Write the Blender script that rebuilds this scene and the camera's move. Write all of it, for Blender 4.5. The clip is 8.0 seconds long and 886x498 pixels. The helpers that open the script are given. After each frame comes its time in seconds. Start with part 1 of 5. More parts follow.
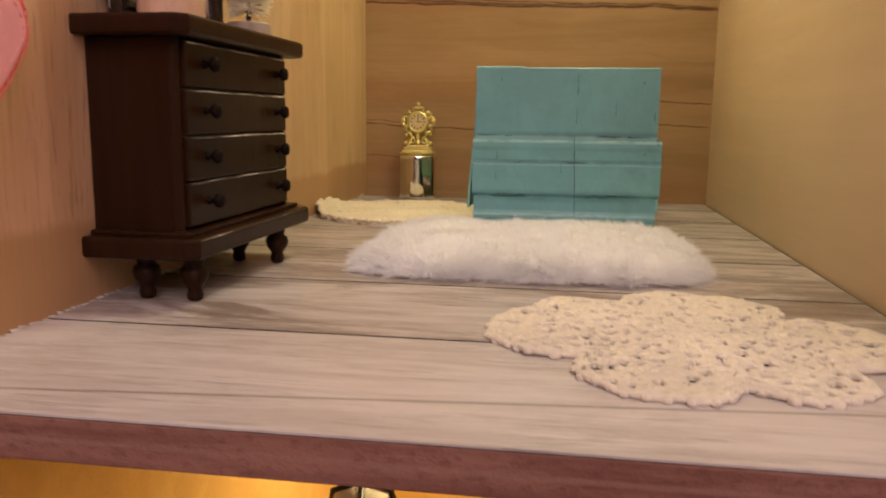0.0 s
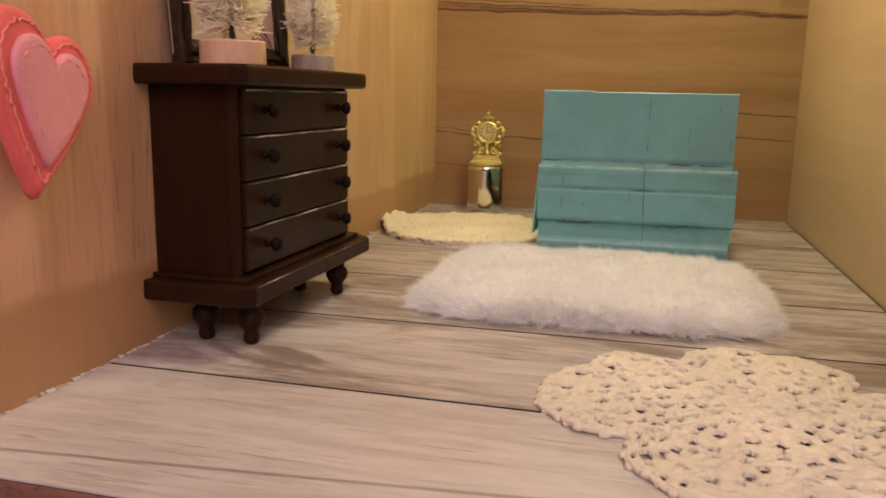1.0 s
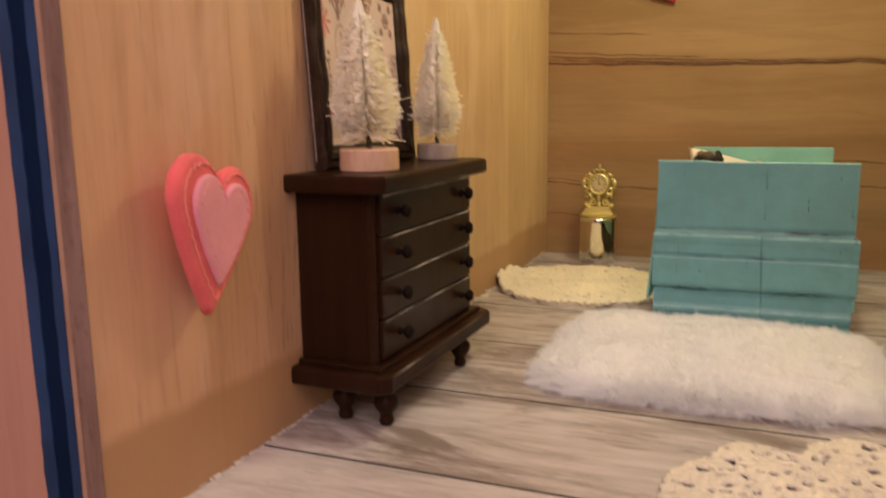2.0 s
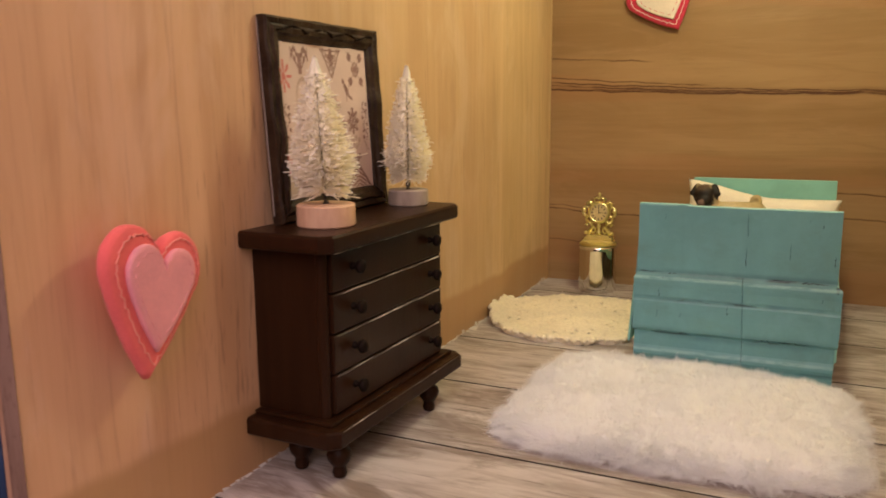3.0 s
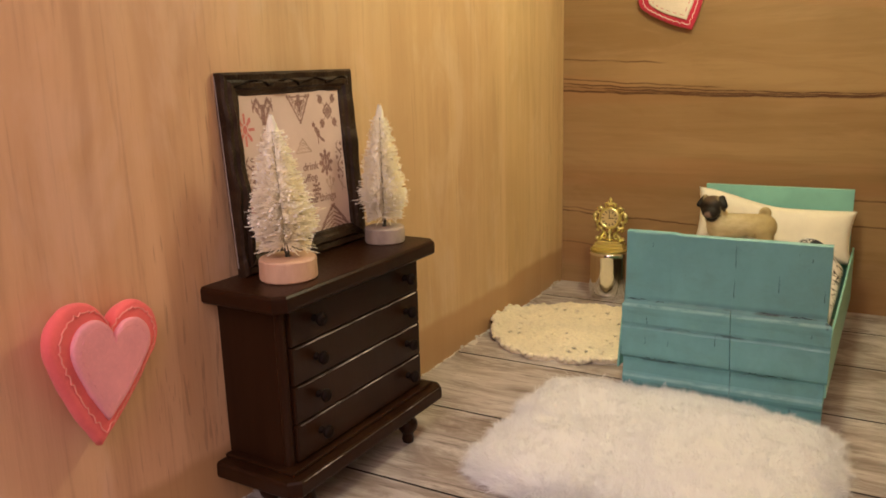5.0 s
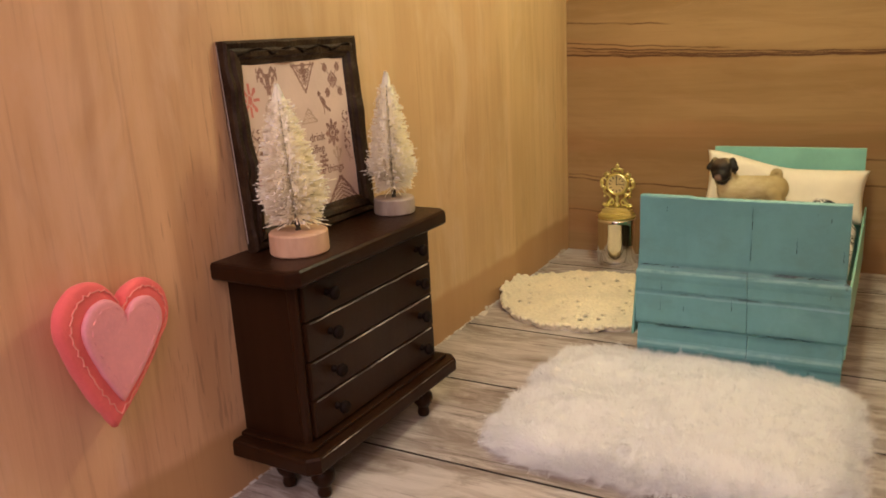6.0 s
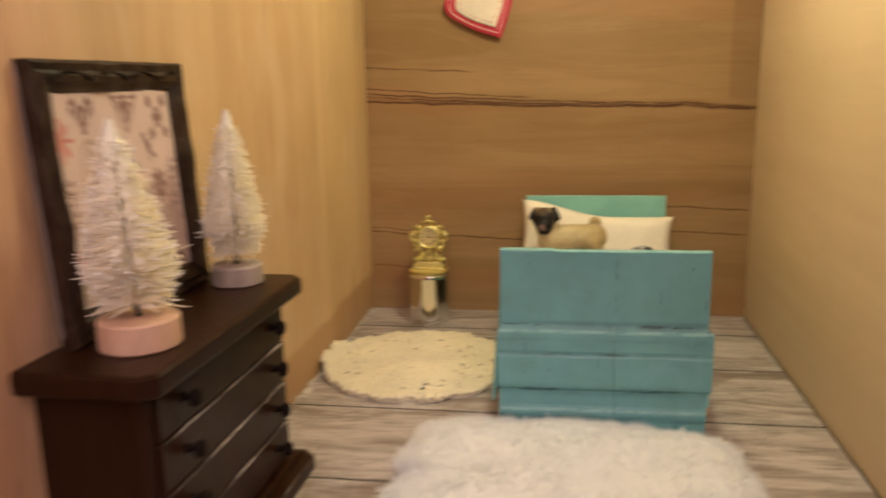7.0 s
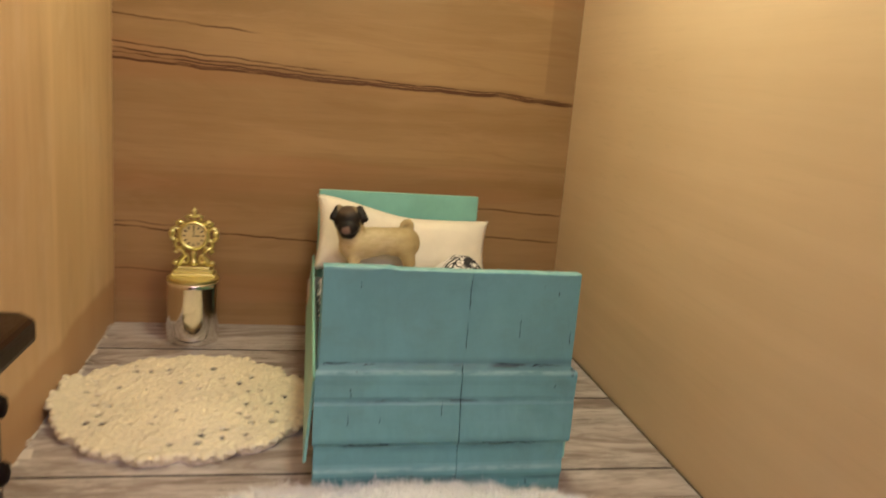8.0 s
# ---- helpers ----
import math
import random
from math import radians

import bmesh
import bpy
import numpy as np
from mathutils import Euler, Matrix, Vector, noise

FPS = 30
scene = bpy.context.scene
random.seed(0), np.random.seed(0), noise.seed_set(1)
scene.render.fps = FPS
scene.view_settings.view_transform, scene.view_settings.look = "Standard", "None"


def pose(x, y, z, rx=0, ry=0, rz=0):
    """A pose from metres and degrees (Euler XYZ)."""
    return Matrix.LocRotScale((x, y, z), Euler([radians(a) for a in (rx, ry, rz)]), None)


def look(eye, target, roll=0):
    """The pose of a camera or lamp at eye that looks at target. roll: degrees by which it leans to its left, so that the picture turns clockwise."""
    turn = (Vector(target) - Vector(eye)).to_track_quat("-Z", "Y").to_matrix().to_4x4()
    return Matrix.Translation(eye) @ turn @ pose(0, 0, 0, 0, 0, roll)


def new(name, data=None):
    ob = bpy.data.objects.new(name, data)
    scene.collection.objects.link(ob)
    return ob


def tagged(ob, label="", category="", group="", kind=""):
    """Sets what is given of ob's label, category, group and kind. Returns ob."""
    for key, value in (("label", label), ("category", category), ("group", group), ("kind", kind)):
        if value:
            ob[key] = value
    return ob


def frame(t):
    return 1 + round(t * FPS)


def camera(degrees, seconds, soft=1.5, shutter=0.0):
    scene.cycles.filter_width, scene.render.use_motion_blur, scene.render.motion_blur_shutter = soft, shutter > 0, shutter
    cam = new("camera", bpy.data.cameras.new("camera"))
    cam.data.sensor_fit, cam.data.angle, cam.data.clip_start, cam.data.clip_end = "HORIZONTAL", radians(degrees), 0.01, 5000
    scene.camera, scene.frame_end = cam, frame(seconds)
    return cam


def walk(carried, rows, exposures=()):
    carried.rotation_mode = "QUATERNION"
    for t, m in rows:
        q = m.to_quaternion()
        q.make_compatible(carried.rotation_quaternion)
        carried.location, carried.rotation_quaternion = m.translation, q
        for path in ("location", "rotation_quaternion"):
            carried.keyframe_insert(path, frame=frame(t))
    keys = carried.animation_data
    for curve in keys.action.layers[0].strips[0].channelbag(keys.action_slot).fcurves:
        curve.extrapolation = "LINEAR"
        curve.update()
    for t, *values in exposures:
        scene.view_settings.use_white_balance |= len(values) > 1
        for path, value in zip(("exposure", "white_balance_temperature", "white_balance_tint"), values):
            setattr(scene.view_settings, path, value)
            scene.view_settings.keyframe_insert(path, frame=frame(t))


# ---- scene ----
cam = camera(58.71, 8.0, soft=1.7, shutter=0.5)
CM = 0.01  # all places below are in centimetres
PATH = [
    (0, (1.88, 1.64, 5.48), (-1.05, 21.15, 2.18), 0.70),
    (0.5, (1.66, 1.45, 6.64), (-2.05, 20.80, 3.22), 1.37),
    (1, (2.30, 2.51, 7.45), (-2.49, 21.55, 3.62), 1.05),
    (1.5, (2.57, 1.95, 7.92), (-3.43, 20.59, 3.88), 0.19),
    (1.8, (2.23, 1.39, 9.39), (-4.59, 19.80, 5.58), -0.45),
    (2, (2.02, 1.27, 10.15), (-5.29, 19.55, 6.65), -0.71),
    (2.2, (1.85, 1.44, 10.74), (-5.70, 19.66, 7.37), -0.54),
    (3.3, (5.78, 3.15, 12.48), (-2.88, 20.81, 8.84), -0.67),
    (3.5, (6.37, 3.54, 12.84), (-2.61, 21.03, 9.19), -0.90),
    (4, (7.36, 4.26, 13.28), (-2.23, 21.39, 9.45), -1.10),
    (4.2, (7.34, 4.28, 13.49), (-2.36, 21.31, 9.53), -1.04),
    (5.3, (7.27, 4.67, 15.26), (-2.22, 21.59, 10.39), -1.84),
    (5.5, (7.10, 4.69, 15.12), (-2.41, 21.53, 10.02), -2.01),
    (6, (6.51, 4.81, 14.77), (-2.90, 21.67, 9.55), -3.05),
    (6.5, (3.03, 4.45, 13.93), (-4.53, 22.43, 9.52), -4.48),
    (6.7, (1.69, 5.27, 14.20), (-4.21, 23.89, 9.90), -3.70),
    (6.9, (0.58, 6.57, 14.33), (-3.27, 25.75, 10.17), -2.22),
    (7, (0.26, 7.48, 14.32), (-2.70, 26.81, 10.13), -1.04),
    (7.3, (-0.70, 9.57, 13.98), (-1.02, 29.12, 9.78), 1.94),
    (7.5, (-1.22, 10.85, 13.51), (-0.14, 30.38, 9.31), 2.90),
    (7.7, (-2.09, 12.59, 13.16), (0.29, 31.99, 8.92), 3.76),
    (8, (-3.12, 15.06, 13.55), (0.70, 34.21, 9.23), 4.70),
]
walk(cam, [(t, look(Vector(eye) * CM, Vector(target) * CM, roll)) for t, eye, target, roll in PATH],
     [(0, 0.0, 6500, 10), (6.5, 0.0, 6500, 10), (8, 0.0, 6050, 13)])

# ---- world and lights ----
world = bpy.data.worlds.new("room_light")
scene.world = world
world.use_nodes = True
world.node_tree.nodes["Background"].inputs[0].default_value = (1.0, 0.86, 0.76, 1)
world.node_tree.nodes["Background"].inputs[1].default_value = 0.03


def area_lamp(name, eye, target, size, watts, color):
    data = bpy.data.lights.new(name, "AREA")
    data.shape, data.size, data.energy, data.color = "DISK", size * CM, watts, color
    ob = new(name, data)
    ob.matrix_world = look(Vector(eye) * CM, Vector(target) * CM)
    return ob


# a soft lamp of the room in front of the open house, and the warm lamp under the house's own ceiling
area_lamp("room_lamp", (19, -42, 64), (-4, 30, 7), 84, 7.6, (1.0, 0.765, 0.77))
bulb = bpy.data.lights.new("house_lamp", "POINT")
bulb.energy, bulb.color, bulb.shadow_soft_size = 0.85, (0.95, 0.96, 0.64), 1.8 * CM
new("house_lamp", bulb).location = Vector((1.8, 39.0, 27.2)) * CM
# unseen light added under the floor to brighten the storey below
area_lamp("lower_house_lamp", (0.0, 40, -2.2), (0, 40, -30), 6, 0.75, (1.0, 0.72, 0.34))


# ---- materials ----
class Nodes:
    """Short names for shader nodes; object coordinates come in centimetres."""

    def __init__(self, name):
        self.mat = bpy.data.materials.new(name)
        self.mat.use_nodes = True
        self.tree = self.mat.node_tree
        self.shader = self.tree.nodes["Principled BSDF"]

    def node(self, kind, ins=(), operation="", bands=""):
        n = self.tree.nodes.new(kind)
        if operation:
            n.operation = operation
        if bands:
            n.bands_direction = bands
        for key, value in dict(ins).items():
            self.give(n.inputs[key], value)
        return n

    def give(self, socket, value):
        if isinstance(value, bpy.types.NodeSocket):
            self.tree.links.new(value, socket)
        elif isinstance(value, (tuple, list)) and len(value) == 3 and socket.type == "RGBA":
            socket.default_value = (*value, 1)
        else:
            socket.default_value = value

    def place(self, scale=(1, 1, 1), shift=(0, 0, 0), turn=(0, 0, 0)):
        at = self.node("ShaderNodeTexCoord").outputs["Object"]
        s = tuple(100 * v for v in scale)
        return self.node("ShaderNodeMapping", {"Vector": at, "Scale": s, "Location": shift, "Rotation": turn}).outputs[0]

    def noise(self, at, scale, detail=4.0, rough=0.55, warp=0.0):
        return self.node("ShaderNodeTexNoise", {"Vector": at, "Scale": scale, "Detail": detail, "Roughness": rough, "Distortion": warp}).outputs["Fac"]

    def math(self, op, a, b=0.0, c=0.0):
        return self.node("ShaderNodeMath", {0: a, 1: b, 2: c}, operation=op).outputs[0]

    def ramp(self, fac, a, b, x0=0.0, x1=1.0, smooth=True):
        n = self.node("ShaderNodeMapRange", {0: fac, 1: a, 2: b, 3: x0, 4: x1})
        n.interpolation_type = "SMOOTHSTEP" if smooth else "LINEAR"
        return n.outputs[0]

    def mix(self, fac, a, b, blend="MIX"):
        n = self.node("ShaderNodeMix")
        n.data_type, n.blend_type = "RGBA", blend
        for key, value in ((0, fac), (6, a), (7, b)):
            self.give(n.inputs[key], value)
        return n.outputs[2]

    def axes(self, at):
        return self.node("ShaderNodeSeparateXYZ", {0: at}).outputs

    def each(self):
        return self.node("ShaderNodeObjectInfo").outputs["Random"]

    def finish(self, color, rough=0.5, bump=None, depth=0.02, **more):
        self.give(self.shader.inputs["Base Color"], color)
        self.give(self.shader.inputs["Roughness"], rough)
        if bump is not None:
            n = self.node("ShaderNodeBump", {"Height": bump, "Distance": depth * CM, "Strength": 1.0})
            self.give(self.shader.inputs["Normal"], n.outputs[0])
        for key, value in more.items():
            self.give(self.shader.inputs[key.replace("_", " ")], value)
        return self.mat


def grain(g, along, fine=1.0, shift=(0, 0, 0)):
    """Long fibres along one axis: a coarse figure and a fine one."""
    stretch = {"x": (0.05, 1, 1), "y": (1, 0.05, 1), "z": (1, 1, 0.05)}[along]
    at = g.place(stretch, shift)
    coarse = g.noise(at, 0.55 * fine, 5, 0.6, 0.6)
    thin = g.noise(at, 5.0 * fine, 5, 0.65, 0.2)
    return coarse, thin


def plywood(name, along, light, dark, flecks=0.35, shift=(0, 0, 0), lines=0.45):
    g = Nodes(name)
    coarse, thin = grain(g, along, 1.0, shift)
    blot = g.noise(g.place((0.16, 0.16, 0.16), shift), 1.0, 3, 0.5)
    c = g.mix(g.ramp(coarse, 0.36, 0.68), dark, light)
    c = g.mix(g.math("MULTIPLY", g.ramp(thin, 0.52, 0.75), lines), c, tuple(v * 0.72 for v in dark))
    c = g.mix(g.math("MULTIPLY", g.ramp(blot, 0.35, 0.7), 0.35), c, tuple(v * 1.05 for v in light))
    short = {"x": (0.6, 5.0, 5.0), "y": (5.0, 0.6, 5.0), "z": (6.5, 6.5, 0.5)}[along]
    fleck = g.ramp(g.noise(g.place(short, shift), 1.1, 3, 0.5), 0.60, 0.66)
    patch = g.ramp(g.noise(g.place((0.11, 0.11, 0.05), shift), 1.0, 2), 0.54, 0.64)
    c = g.mix(g.math("MULTIPLY", g.math("MULTIPLY", fleck, patch), flecks), c, tuple(v * 0.42 for v in dark))
    return g, c, thin


def left_wall_material():
    g, c, thin = plywood("pine_plywood", "z", (0.575, 0.388, 0.214), (0.468, 0.298, 0.154), 0.42, lines=0.6)
    # a pale bloom in drifts and scattered dark pores
    bloom = g.ramp(g.noise(g.place((0.35, 0.35, 0.14), (3, 1, 6)), 1.0, 5, 0.65, 0.6), 0.50, 0.68)
    c = g.mix(g.math("MULTIPLY", bloom, 0.35), c, (0.62, 0.46, 0.32))
    smoke = g.ramp(g.noise(g.place((0.5, 0.5, 0.12), (8, 4, 2)), 1.0, 4, 0.6, 0.4), 0.55, 0.70)
    c = g.mix(g.math("MULTIPLY", smoke, 0.30), c, (0.33, 0.20, 0.105))
    # rosy light at the open front, put into the wall's colour
    _, y, _ = g.axes(g.place())
    leaf = g.ramp(g.math("MULTIPLY_ADD", g.noise(g.place((0.3, 0.3, 0.05), (2, 9, 4)), 1.0, 4, 0.6), 9.0, y), 21.0, 33.0, 1.0, 0.0)
    c = g.mix(leaf, c, (1.13, 0.99, 1.10), "MULTIPLY")
    # and the brighter light near the back corner, put into the colour too
    back_light = g.ramp(g.math("MULTIPLY_ADD", g.noise(g.place((0.3, 0.3, 0.05), (6, 3, 1)), 1.0, 4, 0.6), 8.0, y), 45.0, 54.0)
    c = g.mix(back_light, c, (1.14, 1.20, 1.16), "MULTIPLY")
    # a darker band along the lower edge, its border wavering
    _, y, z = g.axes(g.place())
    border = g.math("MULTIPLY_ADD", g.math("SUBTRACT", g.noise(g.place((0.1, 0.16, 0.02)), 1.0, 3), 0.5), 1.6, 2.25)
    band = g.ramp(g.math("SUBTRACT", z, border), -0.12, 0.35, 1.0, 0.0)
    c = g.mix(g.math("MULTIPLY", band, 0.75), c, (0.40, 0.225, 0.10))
    return g.finish(c, 0.55, thin, 0.012)


def right_wall_material():
    g, c, thin = plywood("birch_plywood", "y", (0.65, 0.49, 0.315), (0.60, 0.445, 0.278), 0.06, (3, 7, 1), 0.15)
    return g.finish(c, 0.5, thin, 0.008)


def back_wall_material():
    """Veneer with level figure and a few long dark mineral streaks."""
    g, c, thin = plywood("veneer_panel", "x", (0.345, 0.214, 0.100), (0.262, 0.153, 0.064), 0.06, (9, 2, 4), 0.28)
    # soft uneven figure drifting across the leaf
    figure = g.noise(g.place((0.10, 0.3, 0.45), (4, 1, 8)), 1.0, 5, 0.62, 1.4)
    c = g.mix(g.math("MULTIPLY", g.ramp(figure, 0.48, 0.68), 0.35), c, (0.395, 0.245, 0.125))
    c = g.mix(g.math("MULTIPLY", g.ramp(figure, 0.46, 0.32), 0.30), c, (0.235, 0.128, 0.052))
    wave = g.noise(g.place((0.035, 0.3, 0.30), (2, 0, 5)), 1.0, 2, 0.4)
    c = g.mix(g.math("MULTIPLY", g.ramp(wave, 0.54, 0.60), 0.4), c, (0.34, 0.168, 0.074))
    x, _, z = g.axes(g.place())
    worn = g.ramp(g.noise(g.place((0.6, 0.5, 3.5)), 1.0, 4), 0.3, 0.55, 0.4, 1.0)
    # height at the middle, slope, half width, from x, to x, strength
    for k, (z0, slope, half, x0, x1, much) in enumerate((
        (12.88, -0.036, 0.24, -13, 12, 0.30), (13.02, -0.042, 0.045, -13, 12, 0.9), (12.88, -0.036, 0.04, -13, 12, 0.9), (12.74, -0.028, 0.065, -13, 12, 0.95), (12.80, -0.034, 0.03, -9, 12, 0.8),
        (13.20, -0.052, 0.045, -13, -1, 0.8), (14.55, -0.048, 0.05, -13, -4.6, 0.75),
        (4.55, -0.035, 0.05, -13, 2.0, 0.85), (4.95, -0.02, 0.05, -13, -8.4, 0.6), (6.75, -0.018, 0.05, 5.0, 12, 0.8),
        (2.55, -0.02, 0.045, -13, -8, 0.55), (5.2, -0.01, 0.05, 3.0, 12, 0.7), (14.35, 0.0, 0.10, 4.25, 4.85, 0.5))):
        sway = g.math("MULTIPLY", g.math("SUBTRACT", g.noise(g.place((0.22, 0.0, 0.02)), 1.0, 3), 0.5), 0.5)
        own = g.math("MULTIPLY_ADD", g.math("SUBTRACT", g.noise(g.place((0.55, 0.0, 0.02), (3.7 * k, 0, 0)), 1.0, 4, 0.6), 0.5), 0.22, sway)
        off = g.math("ABSOLUTE", g.math("SUBTRACT", g.math("SUBTRACT", z, g.math("MULTIPLY_ADD", x, slope, z0)), own))
        line = g.ramp(off, half * 0.35, half * 1.4, 1.0, 0.0)
        span = g.math("MULTIPLY", g.ramp(x, x0, x0 + 0.5), g.ramp(x, x1 - 1.5, x1, 1.0, 0.0))
        line = g.math("MULTIPLY", g.math("MULTIPLY", line, span), g.math("MULTIPLY", worn, much))
        c = g.mix(line, c, (0.075, 0.026, 0.010))
    strip = g.math("MULTIPLY", g.ramp(x, 9.6, 9.75), g.ramp(z, 12.8, 13.1))
    c = g.mix(g.math("MULTIPLY", strip, 0.3), c, (0.14, 0.07, 0.035))
    return g.finish(c, 0.5, thin, 0.01, Specular_IOR_Level=0.3)


def floor_material():
    """Printed sheet of bleached grey planks."""
    g = Nodes("whitewashed_planks")
    each = g.each()
    at = g.node("ShaderNodeVectorMath", {0: g.place((0.125, 1, 1)), 1: g.node("ShaderNodeCombineXYZ", {0: g.math("MULTIPLY", each, 31.0), 1: g.math("MULTIPLY", each, 17.0)}).outputs[0]}, operation="ADD").outputs[0]
    coarse = g.noise(at, 1.6, 6, 0.70, 0.6)
    thin = g.noise(at, 11.0, 6, 0.75, 0.3)
    blot = g.noise(g.place((0.13, 0.28, 0.2), (4, 1, 0)), 1.0, 4, 0.6, 0.4)
    c = g.mix(g.ramp(coarse, 0.34, 0.64), (0.345, 0.295, 0.27), (0.575, 0.53, 0.51))
    c = g.mix(g.math("MULTIPLY", g.ramp(blot, 0.42, 0.68), 0.6), c, (0.60, 0.56, 0.54))
    dark = g.math("MULTIPLY", g.ramp(thin, 0.50, 0.62), g.ramp(g.noise(g.place((0.1, 0.33, 1), (7, 3, 0)), 1.0, 3), 0.50, 0.62))
    c = g.mix(g.math("MULTIPLY", dark, 0.4), c, (0.13, 0.10, 0.08))
    # weathered zones: clusters of dark open fibres, thickest along the joints
    _, y, _ = g.axes(g.place())
    near = None
    for joint in (20.45, 26.82, 33.25, 39.72, 46.05, 51.6):
        off = g.math("ABSOLUTE", g.math("SUBTRACT", y, joint))
        near = off if near is None else g.math("MINIMUM", near, off)
    zone = g.math("MULTIPLY_ADD", g.ramp(near, 0.0, 1.5, 1.0, 0.0), 0.11, g.noise(g.place((0.17, 0.42, 1), (2, 8, 0)), 1.0, 4, 0.6, 0.5))
    fibre = g.noise(at, 6.5, 5, 0.78, 0.4)
    c = g.mix(g.math("MULTIPLY", g.math("MULTIPLY", g.ramp(zone, 0.52, 0.63), g.ramp(fibre, 0.42, 0.58)), 0.46), c, (0.10, 0.07, 0.054))
    # broad drifts where the bleach has rubbed through to brown
    drift = g.noise(g.place((0.13, 0.40, 1), (5, 2, 0)), 1.0, 5, 0.66, 1.2)
    c = g.mix(g.math("MULTIPLY", g.math("MULTIPLY", g.ramp(drift, 0.46, 0.64), g.ramp(y, 20.4, 20.5, 0.45, 1.0)), 0.88), c, (0.215, 0.165, 0.135))
    hair = g.noise(g.node("ShaderNodeVectorMath", {0: g.place((0.05, 1, 1)), 1: g.node("ShaderNodeCombineXYZ", {0: g.math("MULTIPLY", each, 13.0), 1: g.math("MULTIPLY", each, 41.0)}).outputs[0]}, operation="ADD").outputs[0], 17.0, 4, 0.7)
    c = g.mix(g.math("MULTIPLY", g.ramp(hair, 0.52, 0.66), 0.14), c, (0.17, 0.135, 0.11))
    # short dark checks in the grain
    check = g.noise(g.node("ShaderNodeVectorMath", {0: g.place((0.35, 6.0, 1)), 1: (3.0, 9.0, 0.0)}, operation="ADD").outputs[0], 1.0, 3, 0.6)
    c = g.mix(g.math("MULTIPLY", g.math("MULTIPLY", g.ramp(check, 0.59, 0.65), g.ramp(blot, 0.66, 0.44)), 0.75), c, (0.11, 0.08, 0.065))
    # the outermost plank is printed palest
    c = g.mix(g.ramp(y, 20.44, 20.46, 0.36, 0.0), c, (0.74, 0.69, 0.67))
    x, _, _ = g.axes(g.place())
    stray = g.math("ABSOLUTE", g.math("SUBTRACT", y, g.math("MULTIPLY_ADD", x, 0.094, 16.17)))
    c = g.mix(g.math("MULTIPLY", g.ramp(stray, 0.02, 0.10, 0.55, 0.0), g.ramp(thin, 0.25, 0.45)), c, (0.11, 0.075, 0.06))
    # knots of the print
    knots = g.node("ShaderNodeTexVoronoi", {"Vector": g.place((0.13, 0.30, 0.0), (1.7, 0.6, 0)), "Scale": 1.0, "Randomness": 1.0}).outputs["Distance"]
    wild = g.math("MULTIPLY_ADD", g.math("SUBTRACT", g.noise(g.place((0.8, 2.0, 1)), 1.0, 3), 0.5), 0.06, knots)
    ring = g.ramp(g.math("ABSOLUTE", g.math("SUBTRACT", wild, 0.075)), 0.008, 0.03, 0.6, 0.0)
    heart = g.ramp(wild, 0.02, 0.05, 0.75, 0.0)
    c = g.mix(g.math("MULTIPLY", g.math("MAXIMUM", ring, heart), g.ramp(y, 26.8, 26.9)), c, (0.12, 0.075, 0.055))
    return g.finish(c, 0.42, thin, 0.006)


def edge_material():
    g = Nodes("raw_board_edge")
    _, _, z = g.axes(g.place())
    coarse = g.noise(g.place((0.25, 0.25, 2.6)), 1.0, 4)
    grit = g.noise(g.place((2.2, 2.2, 3.0)), 1.6, 5, 0.7)
    c = g.mix(g.ramp(coarse, 0.3, 0.7), (0.165, 0.064, 0.042), (0.29, 0.135, 0.098))
    c = g.mix(g.math("MULTIPLY", g.ramp(grit, 0.5, 0.68), 0.6), c, (0.14, 0.052, 0.036))
    glue = g.ramp(g.math("ABSOLUTE", g.math("ADD", z, 0.47)), 0.02, 0.09, 1.0, 0.0)
    c = g.mix(g.math("MULTIPLY", glue, 0.6), c, (0.30, 0.16, 0.12))
    return g.finish(c, 0.75, grit, 0.05)


def upright_edge_material():
    g = Nodes("upright_board_edge")
    coarse = g.noise(g.place((2.6, 0.5, 0.25)), 1.0, 4)
    grit = g.noise(g.place((3.0, 2.2, 1.2)), 1.6, 5, 0.7)
    c = g.mix(g.ramp(coarse, 0.3, 0.7), (0.18, 0.10, 0.072), (0.28, 0.17, 0.13))
    c = g.mix(g.math("MULTIPLY", g.ramp(grit, 0.52, 0.7), 0.6), c, (0.12, 0.05, 0.04))
    return g.finish(c, 0.75, grit, 0.04)


def plain(name, color, rough=0.5, vary=0.12, scale=1.0, depth=0.01, **more):
    g = Nodes(name)
    wide = g.noise(g.place(), 0.5 * scale, 3)
    fine = g.noise(g.place(), 6.0 * scale, 4, 0.6)
    c = g.mix(g.ramp(wide, 0.3, 0.7), tuple(v * (1 - vary) for v in color), tuple(min(1, v * (1 + vary)) for v in color))
    c = g.mix(g.math("MULTIPLY", g.ramp(fine, 0.5, 0.75), 0.5 * vary), c, tuple(v * 0.5 for v in color))
    return g.finish(c, rough, fine, depth, **more)


def dark_wood():
    g = Nodes("dark_walnut_lacquer")
    coarse, thin = grain(g, "z", 1.6)
    c = g.mix(g.ramp(coarse, 0.3, 0.7), (0.0185, 0.0066, 0.0028), (0.0275, 0.0112, 0.0048))
    worn = g.ramp(g.noise(g.place((2.0, 2.0, 2.0)), 1.4, 5, 0.7), 0.66, 0.76)
    c = g.mix(g.math("MULTIPLY", worn, 0.35), c, (0.085, 0.045, 0.028))
    return g.finish(c, g.ramp(thin, 0.3, 0.7, 0.28, 0.38), thin, 0.002, Specular_IOR_Level=0.12)


